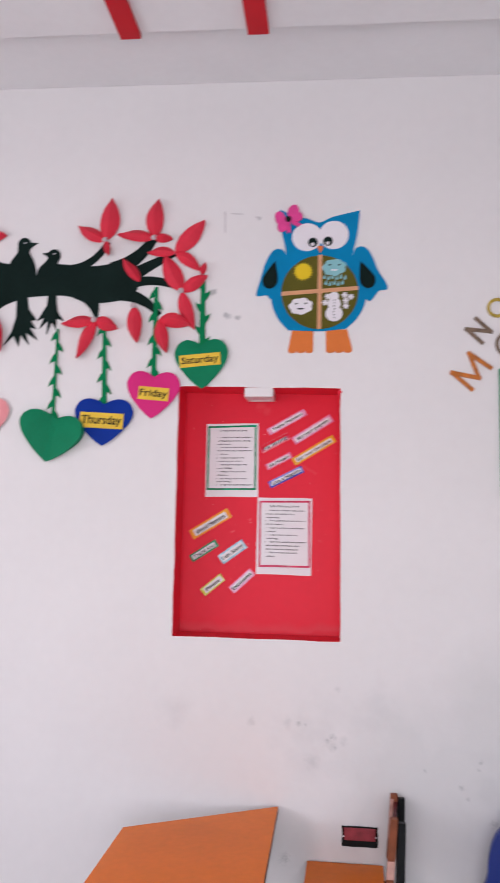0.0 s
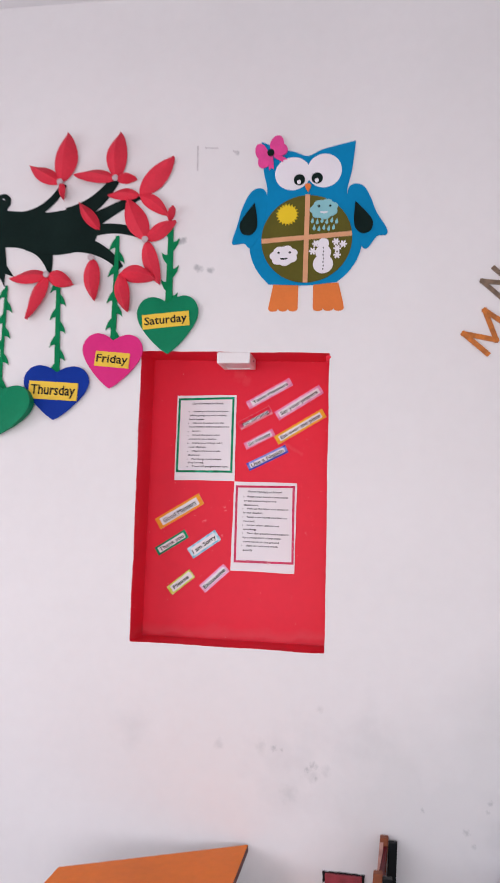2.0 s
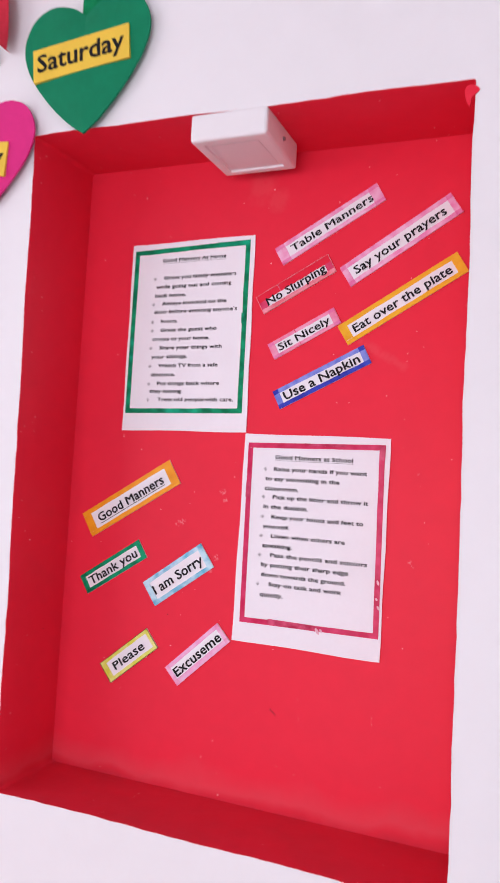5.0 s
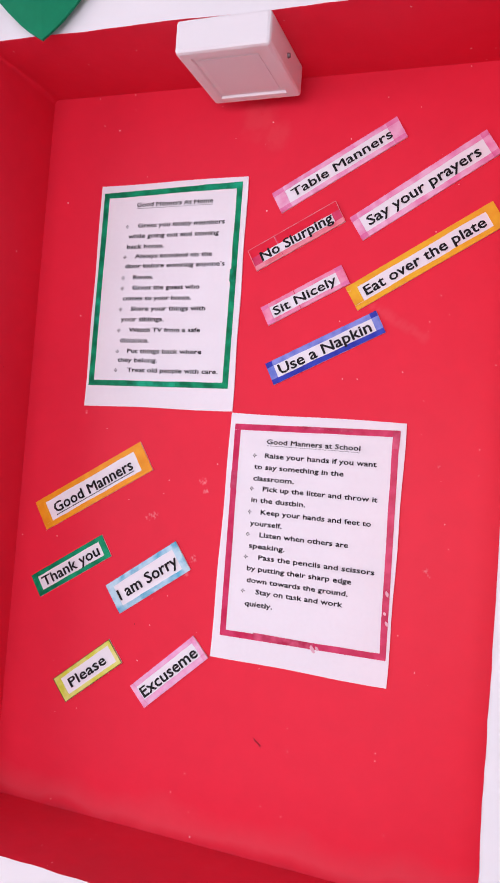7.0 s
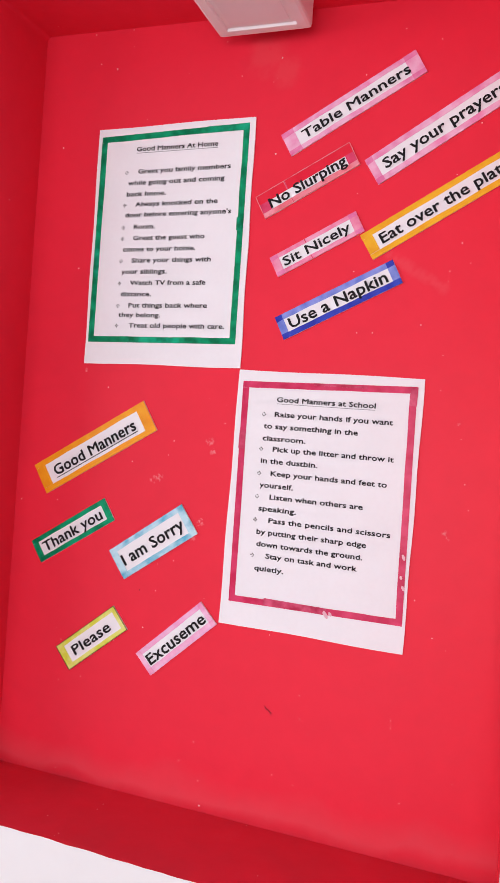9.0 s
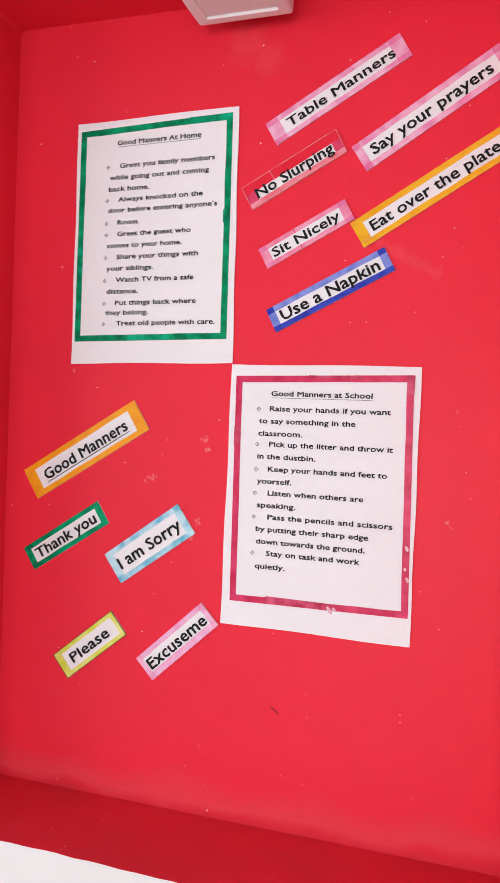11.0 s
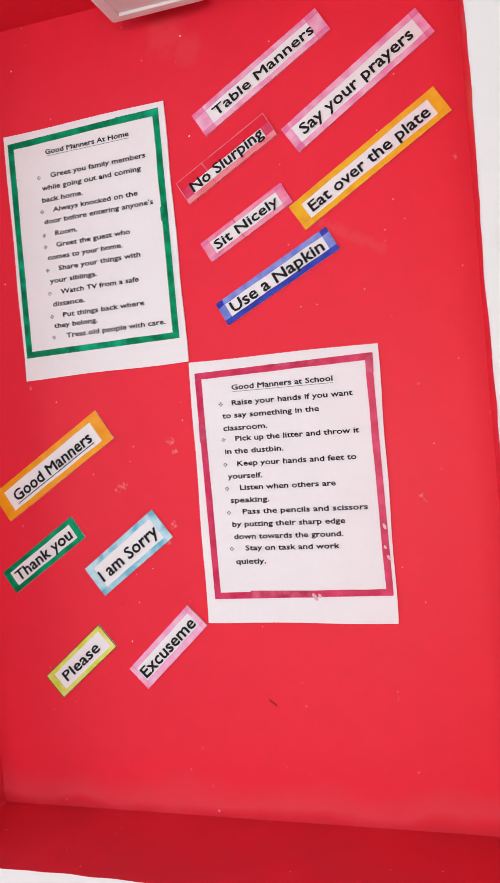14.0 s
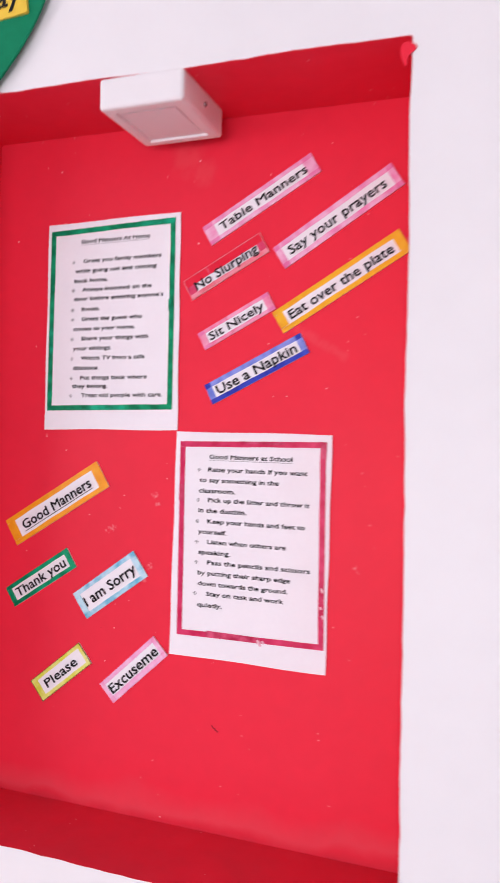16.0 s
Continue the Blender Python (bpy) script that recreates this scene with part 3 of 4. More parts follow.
def word_strip(text, x, z, length, width, turn, colour, label, side=0.09, rim=0.2, size=0.62, line=False, base=0.34, fill=0.93, rims=None, drop=0.0, corner="", outline="", shift=0.0, joint=0.0):
    """A paper strip with taped edges and one printed phrase, turned up to the right."""
    strip = thing("word_strip", (x, deep(x, z), z), label, "paper label", "word strips in the niche")
    h, w = length / 2, width / 2
    body = laid("paper", plate(turned([(-h, w), (h, w), (h, -w), (-h, -w)], x, z, turn), -0.0002, BACK - 0.0006), PAPER, strip)
    top = BACK - 0.0006
    names = colour if isinstance(colour, tuple) else (colour,) * 4
    sides = rims or (rim, side, rim, side)
    t, r, b, l = (f * q for f, q in zip(sides, (width, length, width, length)))
    marker_frame(strip, lambda u, v: turned([(u, v)], x, z, turn)[0], [(-h, w), (h, w), (h, -w), (-h, -w)], [(l - h, w - t), (h - r, w - t), (h - r, b - w), (l - h, b - w)], [TAPE[q] for q in names], top)
    if corner:
        # doubled tape where the edges cross
        for k, (a, b, c, d) in enumerate(((-h, w, l - h, w - t), (h - r, w, h, w - t), (h - r, b - w, h, -w), (-h, b - w, l - h, -w))):
            skew = 0.0005 * (k - 1.5)
            laid("tape_corner", plate(turned([(a, b), (c, b + skew * 0.3), (c + skew, d), (a, d + skew)], x, z, turn), top - 0.0003, top - 0.0007), TAPE[corner], strip)
    if outline:
        e = 0.0006
        for a, b, c, d in ((-h, w, h, w - e), (-h, w - e, e - h, e - w), (h - e, w - e, h, e - w), (-h, e - w, h, -w)):
            laid("tape_edge", plate(turned([(a, b), (c, b), (c, d), (a, d)], x, z, turn), top - 0.0003, top - 0.0009), TAPE[outline], strip)
    if joint:
        # the edge of a second piece of tape, across the strip
        cut, high, foot = joint * length - h, sides[0] * width, sides[2] * width
        for u0, u1, mat in ((cut, cut + 0.0007, TAPE["edge"]), (cut + 0.0007, cut + 0.0016, TAPE["crimson"])):
            for v0, v1 in ((w, w - high), (foot - w, -w)):
                laid("tape_joint", plate(turned([(u0, v0), (u1, v0), (u1 + 0.0004, v1), (u0 + 0.0004, v1)], x, z, turn), top - 0.0003, top - 0.0008), mat, strip)
    tw = length * (1 - 2 * side) * fill
    low = -width * (size * base + drop)
    laid("text_line", lettering(text, lambda u, v: turned([(u - tw / 2 + shift * length, low + v)], x, z, turn)[0], tw, width * size * 0.93, top - 0.0005, 0.024), INK, body)
    if line:
        laid("underline", plate(turned([(-tw / 2, low - 0.0022), (tw / 2, low - 0.0022), (tw / 2, low - 0.003), (-tw / 2, low - 0.003)], x, z, turn), top - 0.0005, top - 0.0009), INK, body)


word_strip("Table Manners", 0.4079, 2.0408, 0.1673, 0.0285, 29.7, "pink", "white paper strip reading Table Manners with pink tape edges", size=0.53, corner="deep_pink", fill=0.96, shift=0.022)
word_strip("Say your prayers", 0.5091, 2.0110, 0.1745, 0.0324, 32.3, "pink", "white paper strip reading Say your prayers with pink tape edges", side=0.05, size=0.53, corner="deep_pink", fill=0.90, shift=-0.006)
word_strip("No Slurping", 0.3623, 1.9578, 0.1203, 0.0286, 28.5, ("clear", "crimson", "clear_over_paper", "crimson"), "white paper strip reading No Slurping under clear red tape", side=0.07, size=0.60, rims=(0.40, 0.09, 0.22, 0.10), drop=0.04, outline="edge", joint=0.30)
word_strip("Sit Nicely", 0.3788, 1.8862, 0.1085, 0.0248, 27.9, "rosy", "white paper strip reading Sit Nicely with deep pink tape edges", side=0.09, size=0.62, corner="deep_pink", joint=0.40)
word_strip("Eat over the plate", 0.5149, 1.9297, 0.1843, 0.0314, 31.1, "amber", "white paper strip reading Eat over the plate with amber tape edges", side=0.065, size=0.54)
word_strip("Use a Napkin", 0.4075, 1.8237, 0.1447, 0.0281, 26.8, ("pale", "pale", "blue", "pale"), "white paper strip reading Use a Napkin with blue tape edges", side=0.06, rim=0.22, size=0.64, corner="blue")
word_strip("Good Manners", 0.1135, 1.6373, 0.1738, 0.0403, 31.4, "orange", "white paper strip reading Good Manners, underlined, with orange edges", side=0.08, rim=0.17, size=0.48, line=True, fill=0.87)
word_strip("Thank you", 0.0908, 1.5319, 0.1198, 0.0305, 32.8, "green", "white paper strip reading Thank you with green tape edges", side=0.07, rim=0.19, size=0.61, fill=0.91)
word_strip("I am Sorry", 0.2028, 1.5306, 0.1138, 0.0401, 35.6, "sky", "white paper strip reading I am Sorry with pale blue edges", side=0.08, rim=0.16, size=0.50, fill=0.97)
word_strip("Please", 0.1284, 1.4026, 0.0991, 0.0338, 39.2, ("lime", "lime", "lime", "lime"), "white paper strip reading Please with yellow-green tape edges", side=0.13, size=0.53, fill=0.84, rims=(0.16, 0.06, 0.17, 0.10), outline="moss")
word_strip("Excuseme", 0.2422, 1.4198, 0.1087, 0.0321, 42.9, "blush", "white paper strip reading Excuseme with pink tape edges", side=0.06, size=0.60, fill=0.96, rims=(0.19, 0.06, 0.24, 0.06), corner="pink")


def stuck_thread(points):
    """A dark curl of thread caught in the paint."""
    x, z = points[0]
    ob = thing("thread", (x, deep(x, z), z), "short dark curled thread stuck on the red paint", "thread")
    bm = bmesh.new()
    line = smooth(points + points[::-1][1:-1], 4)[: 4 * (len(points) - 1) + 1]
    for a, b in zip(line, line[1:]):
        add_plate(bm, bent_strip(a, ((a[0] + b[0]) / 2, (a[1] + b[1]) / 2), b, 0.0005, 0.0004, 1), -0.0001, -0.0007)
    laid("strand", bm, INK, ob)


stuck_thread([(0.3585, 1.3615), (0.3600, 1.3585), (0.3625, 1.3580), (0.3640, 1.3560), (0.3665, 1.3552), (0.3655, 1.3530)])


# ---- paper tree branch with birds, flowers and weekday hearts ----
def raised(points, base=0.001, per=0.0, about=2.35):
    return [(x, z + base + per * (z - about)) for x, z in points]


def paper_branch():
    tree = thing("paper_branch", (-0.5, 0, 2.58), "black card cut-out branch with two bird shapes", "wall decoration")
    trunk = [(-0.86, 2.60), (-0.80, 2.645), (-0.70, 2.655), (-0.612, 2.640), (-0.590, 2.606), (-0.568, 2.640), (-0.52, 2.652), (-0.36, 2.640), (-0.25, 2.650), (-0.18, 2.63), (-0.17, 2.57), (-0.20, 2.515),
             (-0.30, 2.492), (-0.38, 2.498), (-0.47, 2.522), (-0.60, 2.520), (-0.70, 2.510), (-0.80, 2.508), (-0.87, 2.53)]
    part("trunk", plate(raised(smooth(trunk)), -0.001, -0.005), BLACK, tree)
    limbs = [((-0.28, 2.62), (-0.18, 2.65), (-0.118, 2.745), 0.07, 0.034), ((-0.22, 2.585), (-0.15, 2.63), (-0.03, 2.685), 0.06, 0.022),
             ((-0.22, 2.56), (-0.12, 2.60), (0.0, 2.546), 0.04, 0.026), ((-0.26, 2.53), (-0.15, 2.52), (-0.085, 2.440), 0.06, 0.022),
             ((-0.44, 2.63), (-0.35, 2.645), (-0.300, 2.738), 0.035, 0.022), ((-0.40, 2.55), (-0.345, 2.51), (-0.336, 2.425), 0.10, 0.010),
             ((-0.78, 2.62), (-0.92, 2.65), (-1.02, 2.745), 0.07, 0.022), ((-0.82, 2.60), (-0.95, 2.625), (-1.09, 2.645), 0.06, 0.026),
             ((-0.82, 2.56), (-0.95, 2.57), (-1.09, 2.556), 0.05, 0.034), ((-0.78, 2.525), (-0.94, 2.52), (-1.02, 2.42), 0.05, 0.030),
             ((-0.69, 2.635), (-0.79, 2.64), (-0.840, 2.742), 0.04, 0.026), ((-0.68, 2.55), (-0.745, 2.51), (-0.760, 2.455), 0.10, 0.014)]
    for i, (a, b, c, w0, w1) in enumerate(limbs):
        part("limb", plate(raised(bent_strip(a, b, c, w0, w1)), -0.0008 - 0.00001 * i, -0.0044 - 0.00004 * i), BLACK, tree)
    left = [(-0.588, 2.740), (-0.588, 2.740), (-0.614, 2.742), (-0.628, 2.758), (-0.650, 2.762), (-0.668, 2.748), (-0.670, 2.722), (-0.672, 2.700), (-0.700, 2.655), (-0.690, 2.60), (-0.60, 2.60), (-0.592, 2.625), (-0.602, 2.665), (-0.622, 2.705), (-0.610, 2.725)]
    right = [(-0.568, 2.697), (-0.568, 2.697), (-0.546, 2.699), (-0.530, 2.710), (-0.510, 2.711), (-0.495, 2.697), (-0.494, 2.675), (-0.505, 2.655), (-0.48, 2.64), (-0.50, 2.60), (-0.58, 2.60), (-0.578, 2.635), (-0.552, 2.662), (-0.545, 2.680)]
    for pts in (left, right):
        part("bird_shape", plate(raised(smooth(pts, 5)), -0.001, -0.0056), BLACK, tree)
    fan = [(-0.664, 2.540), (-0.664, 2.435), (-0.680, 2.377), (-0.710, 2.323), (-0.671, 2.363), (-0.648, 2.318), (-0.643, 2.367), (-0.606, 2.323), (-0.622, 2.374), (-0.571, 2.342),
           (-0.606, 2.395), (-0.578, 2.388), (-0.604, 2.423), (-0.580, 2.425), (-0.613, 2.470), (-0.625, 2.540)]
    short_fan = [(-0.534, 2.540), (-0.539, 2.482), (-0.576, 2.421), (-0.548, 2.435), (-0.564, 2.391), (-0.532, 2.423), (-0.536, 2.365), (-0.516, 2.419), (-0.499, 2.384), (-0.499, 2.430), (-0.467, 2.419), (-0.495, 2.458), (-0.506, 2.540)]
    for pts in (fan, short_fan):
        part("tail_shape", plate(raised(pts), -0.001, -0.0052), BLACK, tree)
    for x, z in ((-0.640, 2.742), (-0.518, 2.694)):
        part("eye_dot", plate(oval(x, z, 0.004, 0.0025, 10), -0.0054, -0.0062), WHITE, tree)


paper_branch()


def petal(base, tip, width, lift, seed):
    """A card leaf, creased along its middle, with the crease standing off the wall."""
    b, t = Vector(base), Vector(tip)
    d = t - b
    side = Vector((-d.y, d.x)).normalized()
    bm = bmesh.new()
    n, rows = 12, []
    bow = (random.Random(seed).random() - 0.5) * 0.10
    for i in range(n + 1):
        f = i / n
        half = width * 0.46 * (math.sin(math.pi * f ** 0.85) ** 0.8) + 0.0006
        mid = b + d * f + side * bow * d.length * math.sin(math.pi * f)
        up = 0.006 + lift * math.sin(math.pi * min(1, f * 0.8))
        rows.append([(mid + side * half, up * 0.55 + 0.003), (mid + side * half * 0.5, up * 0.85 + 0.003), (mid, up + 0.004), (mid - side * half * 0.5, up * 0.62 + 0.003), (mid - side * half, up * 0.15 + 0.003)])
    grid = [[bm.verts.new((p.x, -y, p.y)) for p, y in row] for row in rows]
    under = [[bm.verts.new((p.x, -y + 0.0006, p.y)) for p, y in row] for row in rows]
    for a, b2, flip in [(grid[i], grid[i + 1], 0) for i in range(n)] + [(under[i], under[i + 1], 1) for i in range(n)]:
        for k in range(4):
            f = (a[k], a[k + 1], b2[k + 1], b2[k])
            bm.faces.new(f[::-1] if flip else f)
    for i in range(n):
        for k in (0, 4):
            bm.faces.new((grid[i][k], grid[i + 1][k], under[i + 1][k], under[i][k]))
    for i in (0, n):
        for k in range(4):
            bm.faces.new((grid[i][k], grid[i][k + 1], under[i][k + 1], under[i][k]))
    return bm


def flower(centre, tips, button=True, lift=0.036):
    centre = raised([centre])[0]
    tips = [(*raised([(a, b)])[0], w) for a, b, w in tips]
    f = thing("paper_flower", (centre[0], 0, centre[1]), "red folded card flower on the black paper branch", "paper flower", "flowers on the branch")
    for i, (tx, tz, w) in enumerate(tips):
        part("petal", petal(centre, (tx, tz), w, lift, int(abs(tx * 977 + tz * 131) * 10)), PETAL, f)
    if button:
        bm = bmesh.new()
        bmesh.ops.create_uvsphere(bm, u_segments=14, v_segments=8, radius=0.0115, matrix=pose(centre[0], -0.017, centre[1]) @ Matrix.Diagonal((1, 0.45, 1, 1)))
        part("button", bm, BUTTON, f, "pale round paper button")


flower((-0.846, 2.752), [(-0.855, 2.937, 0.088), (-0.717, 2.774, 0.060), (-0.886, 2.676, 0.034)])
flower((-1.026, 2.746), [(-0.987, 2.884, 0.052), (-1.10, 2.78, 0.04)])
flower((-1.10, 2.690), [(-0.995, 2.655, 0.040)], False)
flower((-0.310, 2.742), [(-0.283, 2.909, 0.080), (-0.418, 2.799, 0.060), (-0.292, 2.676, 0.032)])
flower((-0.113, 2.747), [(-0.095, 2.900, 0.072), (-0.257, 2.759, 0.056), (-0.038, 2.742, 0.034)])
flower((-0.028, 2.687), [(0.088, 2.812, 0.072), (-0.137, 2.686, 0.048), (0.076, 2.612, 0.050)], False, 0.020)
flower((0.0, 2.531), [(-0.066, 2.675, 0.078), (0.103, 2.591, 0.052), (0.057, 2.377, 0.060)], True, 0.022)
flower((-0.165, 2.572), [(-0.233, 2.663, 0.046)], False)
flower((-0.186, 2.475), [(-0.166, 2.325, 0.068)])
flower((-0.342, 2.420), [(-0.469, 2.403, 0.056), (-0.245, 2.386, 0.056), (-0.404, 2.266, 0.062)])
flower((-0.763, 2.457), [(-0.867, 2.472, 0.050), (-0.863, 2.342, 0.066), (-0.717, 2.295, 0.058)])
flower((-1.005, 2.438), [(-0.897, 2.430, 0.046), (-0.976, 2.265, 0.060)])
flower((-0.087, 2.418), [(0.040, 2.397, 0.060), (-0.048, 2.285, 0.060)], False)
flower((0.077, 2.594), [(0.097, 2.638, 0.022)], False)


def heart_outline(x, z, w, h, turn):
    half = [(0, 0.38), (0, 0.38), (0.11, 0.46), (0.27, 0.50), (0.42, 0.43), (0.50, 0.25), (0.46, 0.04), (0.31, -0.20), (0.13, -0.40), (0, -0.50), (0, -0.50)]
    pts = half + [(-a, b) for a, b in half[::-1]][2:-2]
    return turned([(a * w, b * h) for a, b in smooth(pts, 4)], x, z, turn)


def heart(x, z, w, h, turn, card, day, label, top, stem_w=0.018, stem_lean=0.0, depth=0.012, fold=0.0, hook=-1):
    """A card heart hung under the branch from a thorny paper stem, with its day label."""
    ob = thing("paper_heart", (x, 0, z - h / 2), label, "paper heart", "weekday hearts")
    bm = bmesh.new()
    out = heart_outline(x, z, w, h, turn)
    c, s = math.cos(radians(turn)), math.sin(radians(turn))
    rings = []
    for k, f in enumerate((1.0, 0.8, 0.5, 0.2)):
        ring = []
        for px, pz in out:
            qx, qz = x + (px - x) * f, z + (pz - z) * f
            off = abs((qx - x) * c + (qz - z) * s)
            ring.append(bm.verts.new((qx, -depth - 0.005 * (1 - f * f) + fold * off, qz)))
        rings.append(ring)
    n = len(out)
    for a, b in zip(rings, rings[1:]):
        for i in range(n):
            bm.faces.new((a[i], a[(i + 1) % n], b[(i + 1) % n], b[i]))
    mid = bm.verts.new((x, -depth - 0.005, z))
    rear = [bm.verts.new((v.co.x, -depth + 0.003 + fold * 0.03, v.co.z)) for v in rings[0]]
    for i in range(n):
        bm.faces.new((rings[-1][i], rings[-1][(i + 1) % n], mid))
        bm.faces.new((rings[0][i], rings[0][(i + 1) % n], rear[(i + 1) % n], rear[i]))
    bm.faces.new(rear[::-1])
    part("heart", bm, card, ob)
    # stem with thorn leaves
    low = z + h * 0.36
    sx = x + stem_lean
    bm = plate(bent_strip((sx, top), ((sx + x) / 2, (top + low) / 2), (x, low), stem_w * 0.7, stem_w, 8), -0.004, -0.007)
    part("stem", bm, STEM, ob, "green card stem")
    steps = max(3, int((top - low) / 0.042))
    for i in range(steps):
        f = (i + 0.6) / steps
        px, pz = sx + (x - sx) * f, top + (low - top) * f
        d = 1 if i % 2 else -1
        r = stem_w
        barb = [(0.2, -1.1), (0.95, -0.55), (1.6, 0.25), (2.05, 1.35), (1.15, 0.85), (0.2, 0.7)]
        leaf = [(px + d * (0.3 * r + 0.011 * a), pz + hook * 0.017 * b) for a, b in barb]
        part("thorn_leaf", plate(leaf, -0.0035, -0.0062), STEM, ob)
    if day:
        text, lw, lh, lt, lx, lz = day
        face = -depth - 0.0058
        tag = part("day_label", plate(turned([(-lw / 2, lh / 2), (lw / 2, lh / 2), (lw / 2, -lh / 2), (-lw / 2, -lh / 2)], x + lx, z + lz, lt), face + 0.004, face), DAY, ob, "yellow paper day label")
        part("text_line", lettering(text, lambda u, v: turned([(u - lw * 0.45, v - lh * 0.22)], x + lx, z + lz, lt)[0], lw * 0.9, lh * 0.72, face, 0.02, 0.0006), INK, tag)


heart(0.087, 2.243, 0.207, 0.192, 2, CARD["green"], ("Saturday", 0.158, 0.048, 5, -0.005, 0.015), "green card heart with a yellow Saturday label", 2.585, 0.024, -0.002, hook=1)
heart(-0.099, 2.124, 0.207, 0.182, -3, CARD["pink"], ("Friday", 0.118, 0.050, -5, 0.004, 0.004), "pink card heart with a yellow Friday label", 2.550, 0.019)
heart(-0.290, 2.018, 0.230, 0.182, -2, CARD["blue"], ("Thursday", 0.172, 0.060, -3, -0.006, 0.006), "blue card heart with a yellow Thursday label", 2.410, 0.019, -0.012)
heart(-0.493, 1.958, 0.250, 0.192, -12, CARD["green"], None, "glossy green folded card heart without a label", 2.388, 0.013, 0.004, 0.008, -0.34)
heart(-0.776, 2.026, 0.206, 0.182, -4, CARD["salmon"], None, "plain salmon pink card heart without a label", 2.382)
heart(-0.942, 2.104, 0.200, 0.182, 0, CARD["black"], ("Monday", 0.145, 0.052, 3, -0.010, 0.010), "black card heart with a yellow Monday label", 2.492)


# ---- paper owl with the weather ----
def owl_plate(outline, back, front):
    return plate(raised(outline, 0.003, 0.0, 2.521), back, front)


def paper_owl():
    owl = thing("paper_owl", (0.537, 0, 2.37), "blue layered card owl with an olive weather wheel", "wall decoration")
    y = -0.004
    body = [(0.380, 2.850), (0.380, 2.850), (0.440, 2.822), (0.490, 2.810), (0.534, 2.794), (0.575, 2.812), (0.630, 2.826), (0.687, 2.838), (0.687, 2.838), (0.676, 2.740), (0.662, 2.665),
            (0.690, 2.600), (0.712, 2.520), (0.700, 2.455), (0.668, 2.405), (0.634, 2.375), (0.634, 2.375), (0.537, 2.366), (0.416, 2.371), (0.416, 2.371), (0.372, 2.425), (0.350, 2.500), (0.370, 2.590), (0.404, 2.670), (0.390, 2.750)]
    part("body", owl_plate(smooth(body, 4), -0.001, y), OWL, owl)
    left = [(0.402, 2.672), (0.380, 2.692), (0.350, 2.680), (0.324, 2.630), (0.308, 2.570), (0.292, 2.515), (0.303, 2.506), (0.332, 2.509), (0.352, 2.494), (0.385, 2.540), (0.402, 2.610)]
    right = [(0.664, 2.670), (0.682, 2.694), (0.714, 2.686), (0.738, 2.645), (0.755, 2.600), (0.788, 2.545), (0.786, 2.524), (0.758, 2.520), (0.722, 2.480), (0.690, 2.530), (0.668, 2.600)]
    for pts in (left, right):
        part("wing", owl_plate(smooth(pts, 5), -0.002, y - 0.0008), OWL, owl)
    for x, z, t in ((0.349, 2.583, -14), (0.710, 2.578, 20)):
        drop = [(0, 0.062), (0, 0.062), (0.021, 0.014), (0.029, -0.020), (0.014, -0.046), (-0.014, -0.046), (-0.029, -0.020), (-0.021, 0.014)]
        part("wing_spot", owl_plate(smooth(turned(drop, x, z, t), 5), y - 0.0025, y - 0.0045), BLACK, owl)
    part("belly", owl_plate(oval(0.535, 2.518, 0.146, 0.144, 56), y + 0.001, y - 0.002), OLIVE, owl, "olive green round belly")
    for i, (a, b) in enumerate((((0.534, 2.374), (0.5365, 2.664)), ((0.390, 2.513), (0.680, 2.531)))):
        part("divider", owl_plate(bent_strip(a, ((a[0] + b[0]) / 2, (a[1] + b[1]) / 2), b, 0.0155, 0.0155, 2), y - 0.001, y - 0.0036 - 0.0008 * (1 - i)), PEACH, owl, "peach card strip")
    for i, (x, z, rx, rz) in enumerate(((0.486, 2.736, 0.058, 0.055), (0.588, 2.742, 0.056, 0.056))):
        eye = part("eye", owl_plate(oval(x, z, rx, rz, 44), y + 0.001, y - 0.002 - 0.0006 * i), WHITE, owl)
        px, pz = ((0.508, 2.714), (0.5655, 2.717))[i]
        part("pupil", owl_plate(oval(px, pz, 0.0182, 0.0182, 28), y - 0.001, y - 0.0045), BLACK, eye)
        part("glint", owl_plate(oval(px - 0.001, pz - 0.008, 0.0068, 0.0068, 16), y - 0.004, y - 0.0055), WHITE, eye)
    part("beak", owl_plate(smooth([(0.526, 2.694), (0.536, 2.700), (0.547, 2.694), (0.537, 2.670), (0.537, 2.670)], 5), y - 0.002, y - 0.005), FOOT, owl)
    for x0, x1, b0, b1 in ((0.432, 0.512, 0.417, 0.512), (0.560, 0.640, 0.560, 0.658)):
        pts = [(x0, 2.372), (x1, 2.372)]
        pts += [(b1 + (x1 - b1) * 0.15, 2.31), (b1, 2.293)]
        for k in range(3):
            cx = b1 - (b1 - b0) * (k + 0.5) / 3
            for q in range(7):
                a = math.pi * q / 6
                pts.append((cx + math.cos(a) * (b1 - b0) / 6.2, 2.290 - 0.008 * math.sin(a)))
        pts += [(b0, 2.293), (b0 + (x0 - b0) * 0.4, 2.325)]
        part("foot", owl_plate(pts, -0.0005, y + 0.001), FOOT, owl)
    # bow
    for cx, cz, rx, rz, t in ((0.382, 2.812, 0.020, 0.030, 20), (0.396, 2.788, 0.022, 0.032, -30), (0.432, 2.836, 0.022, 0.030, -15), (0.446, 2.817, 0.022, 0.020, 0)):
        part("bow_loop", owl_plate(oval(cx, cz, rx, rz, 24, t), y - 0.002, y - 0.005 - 0.05 * (cx - 0.38)), PINK, owl)
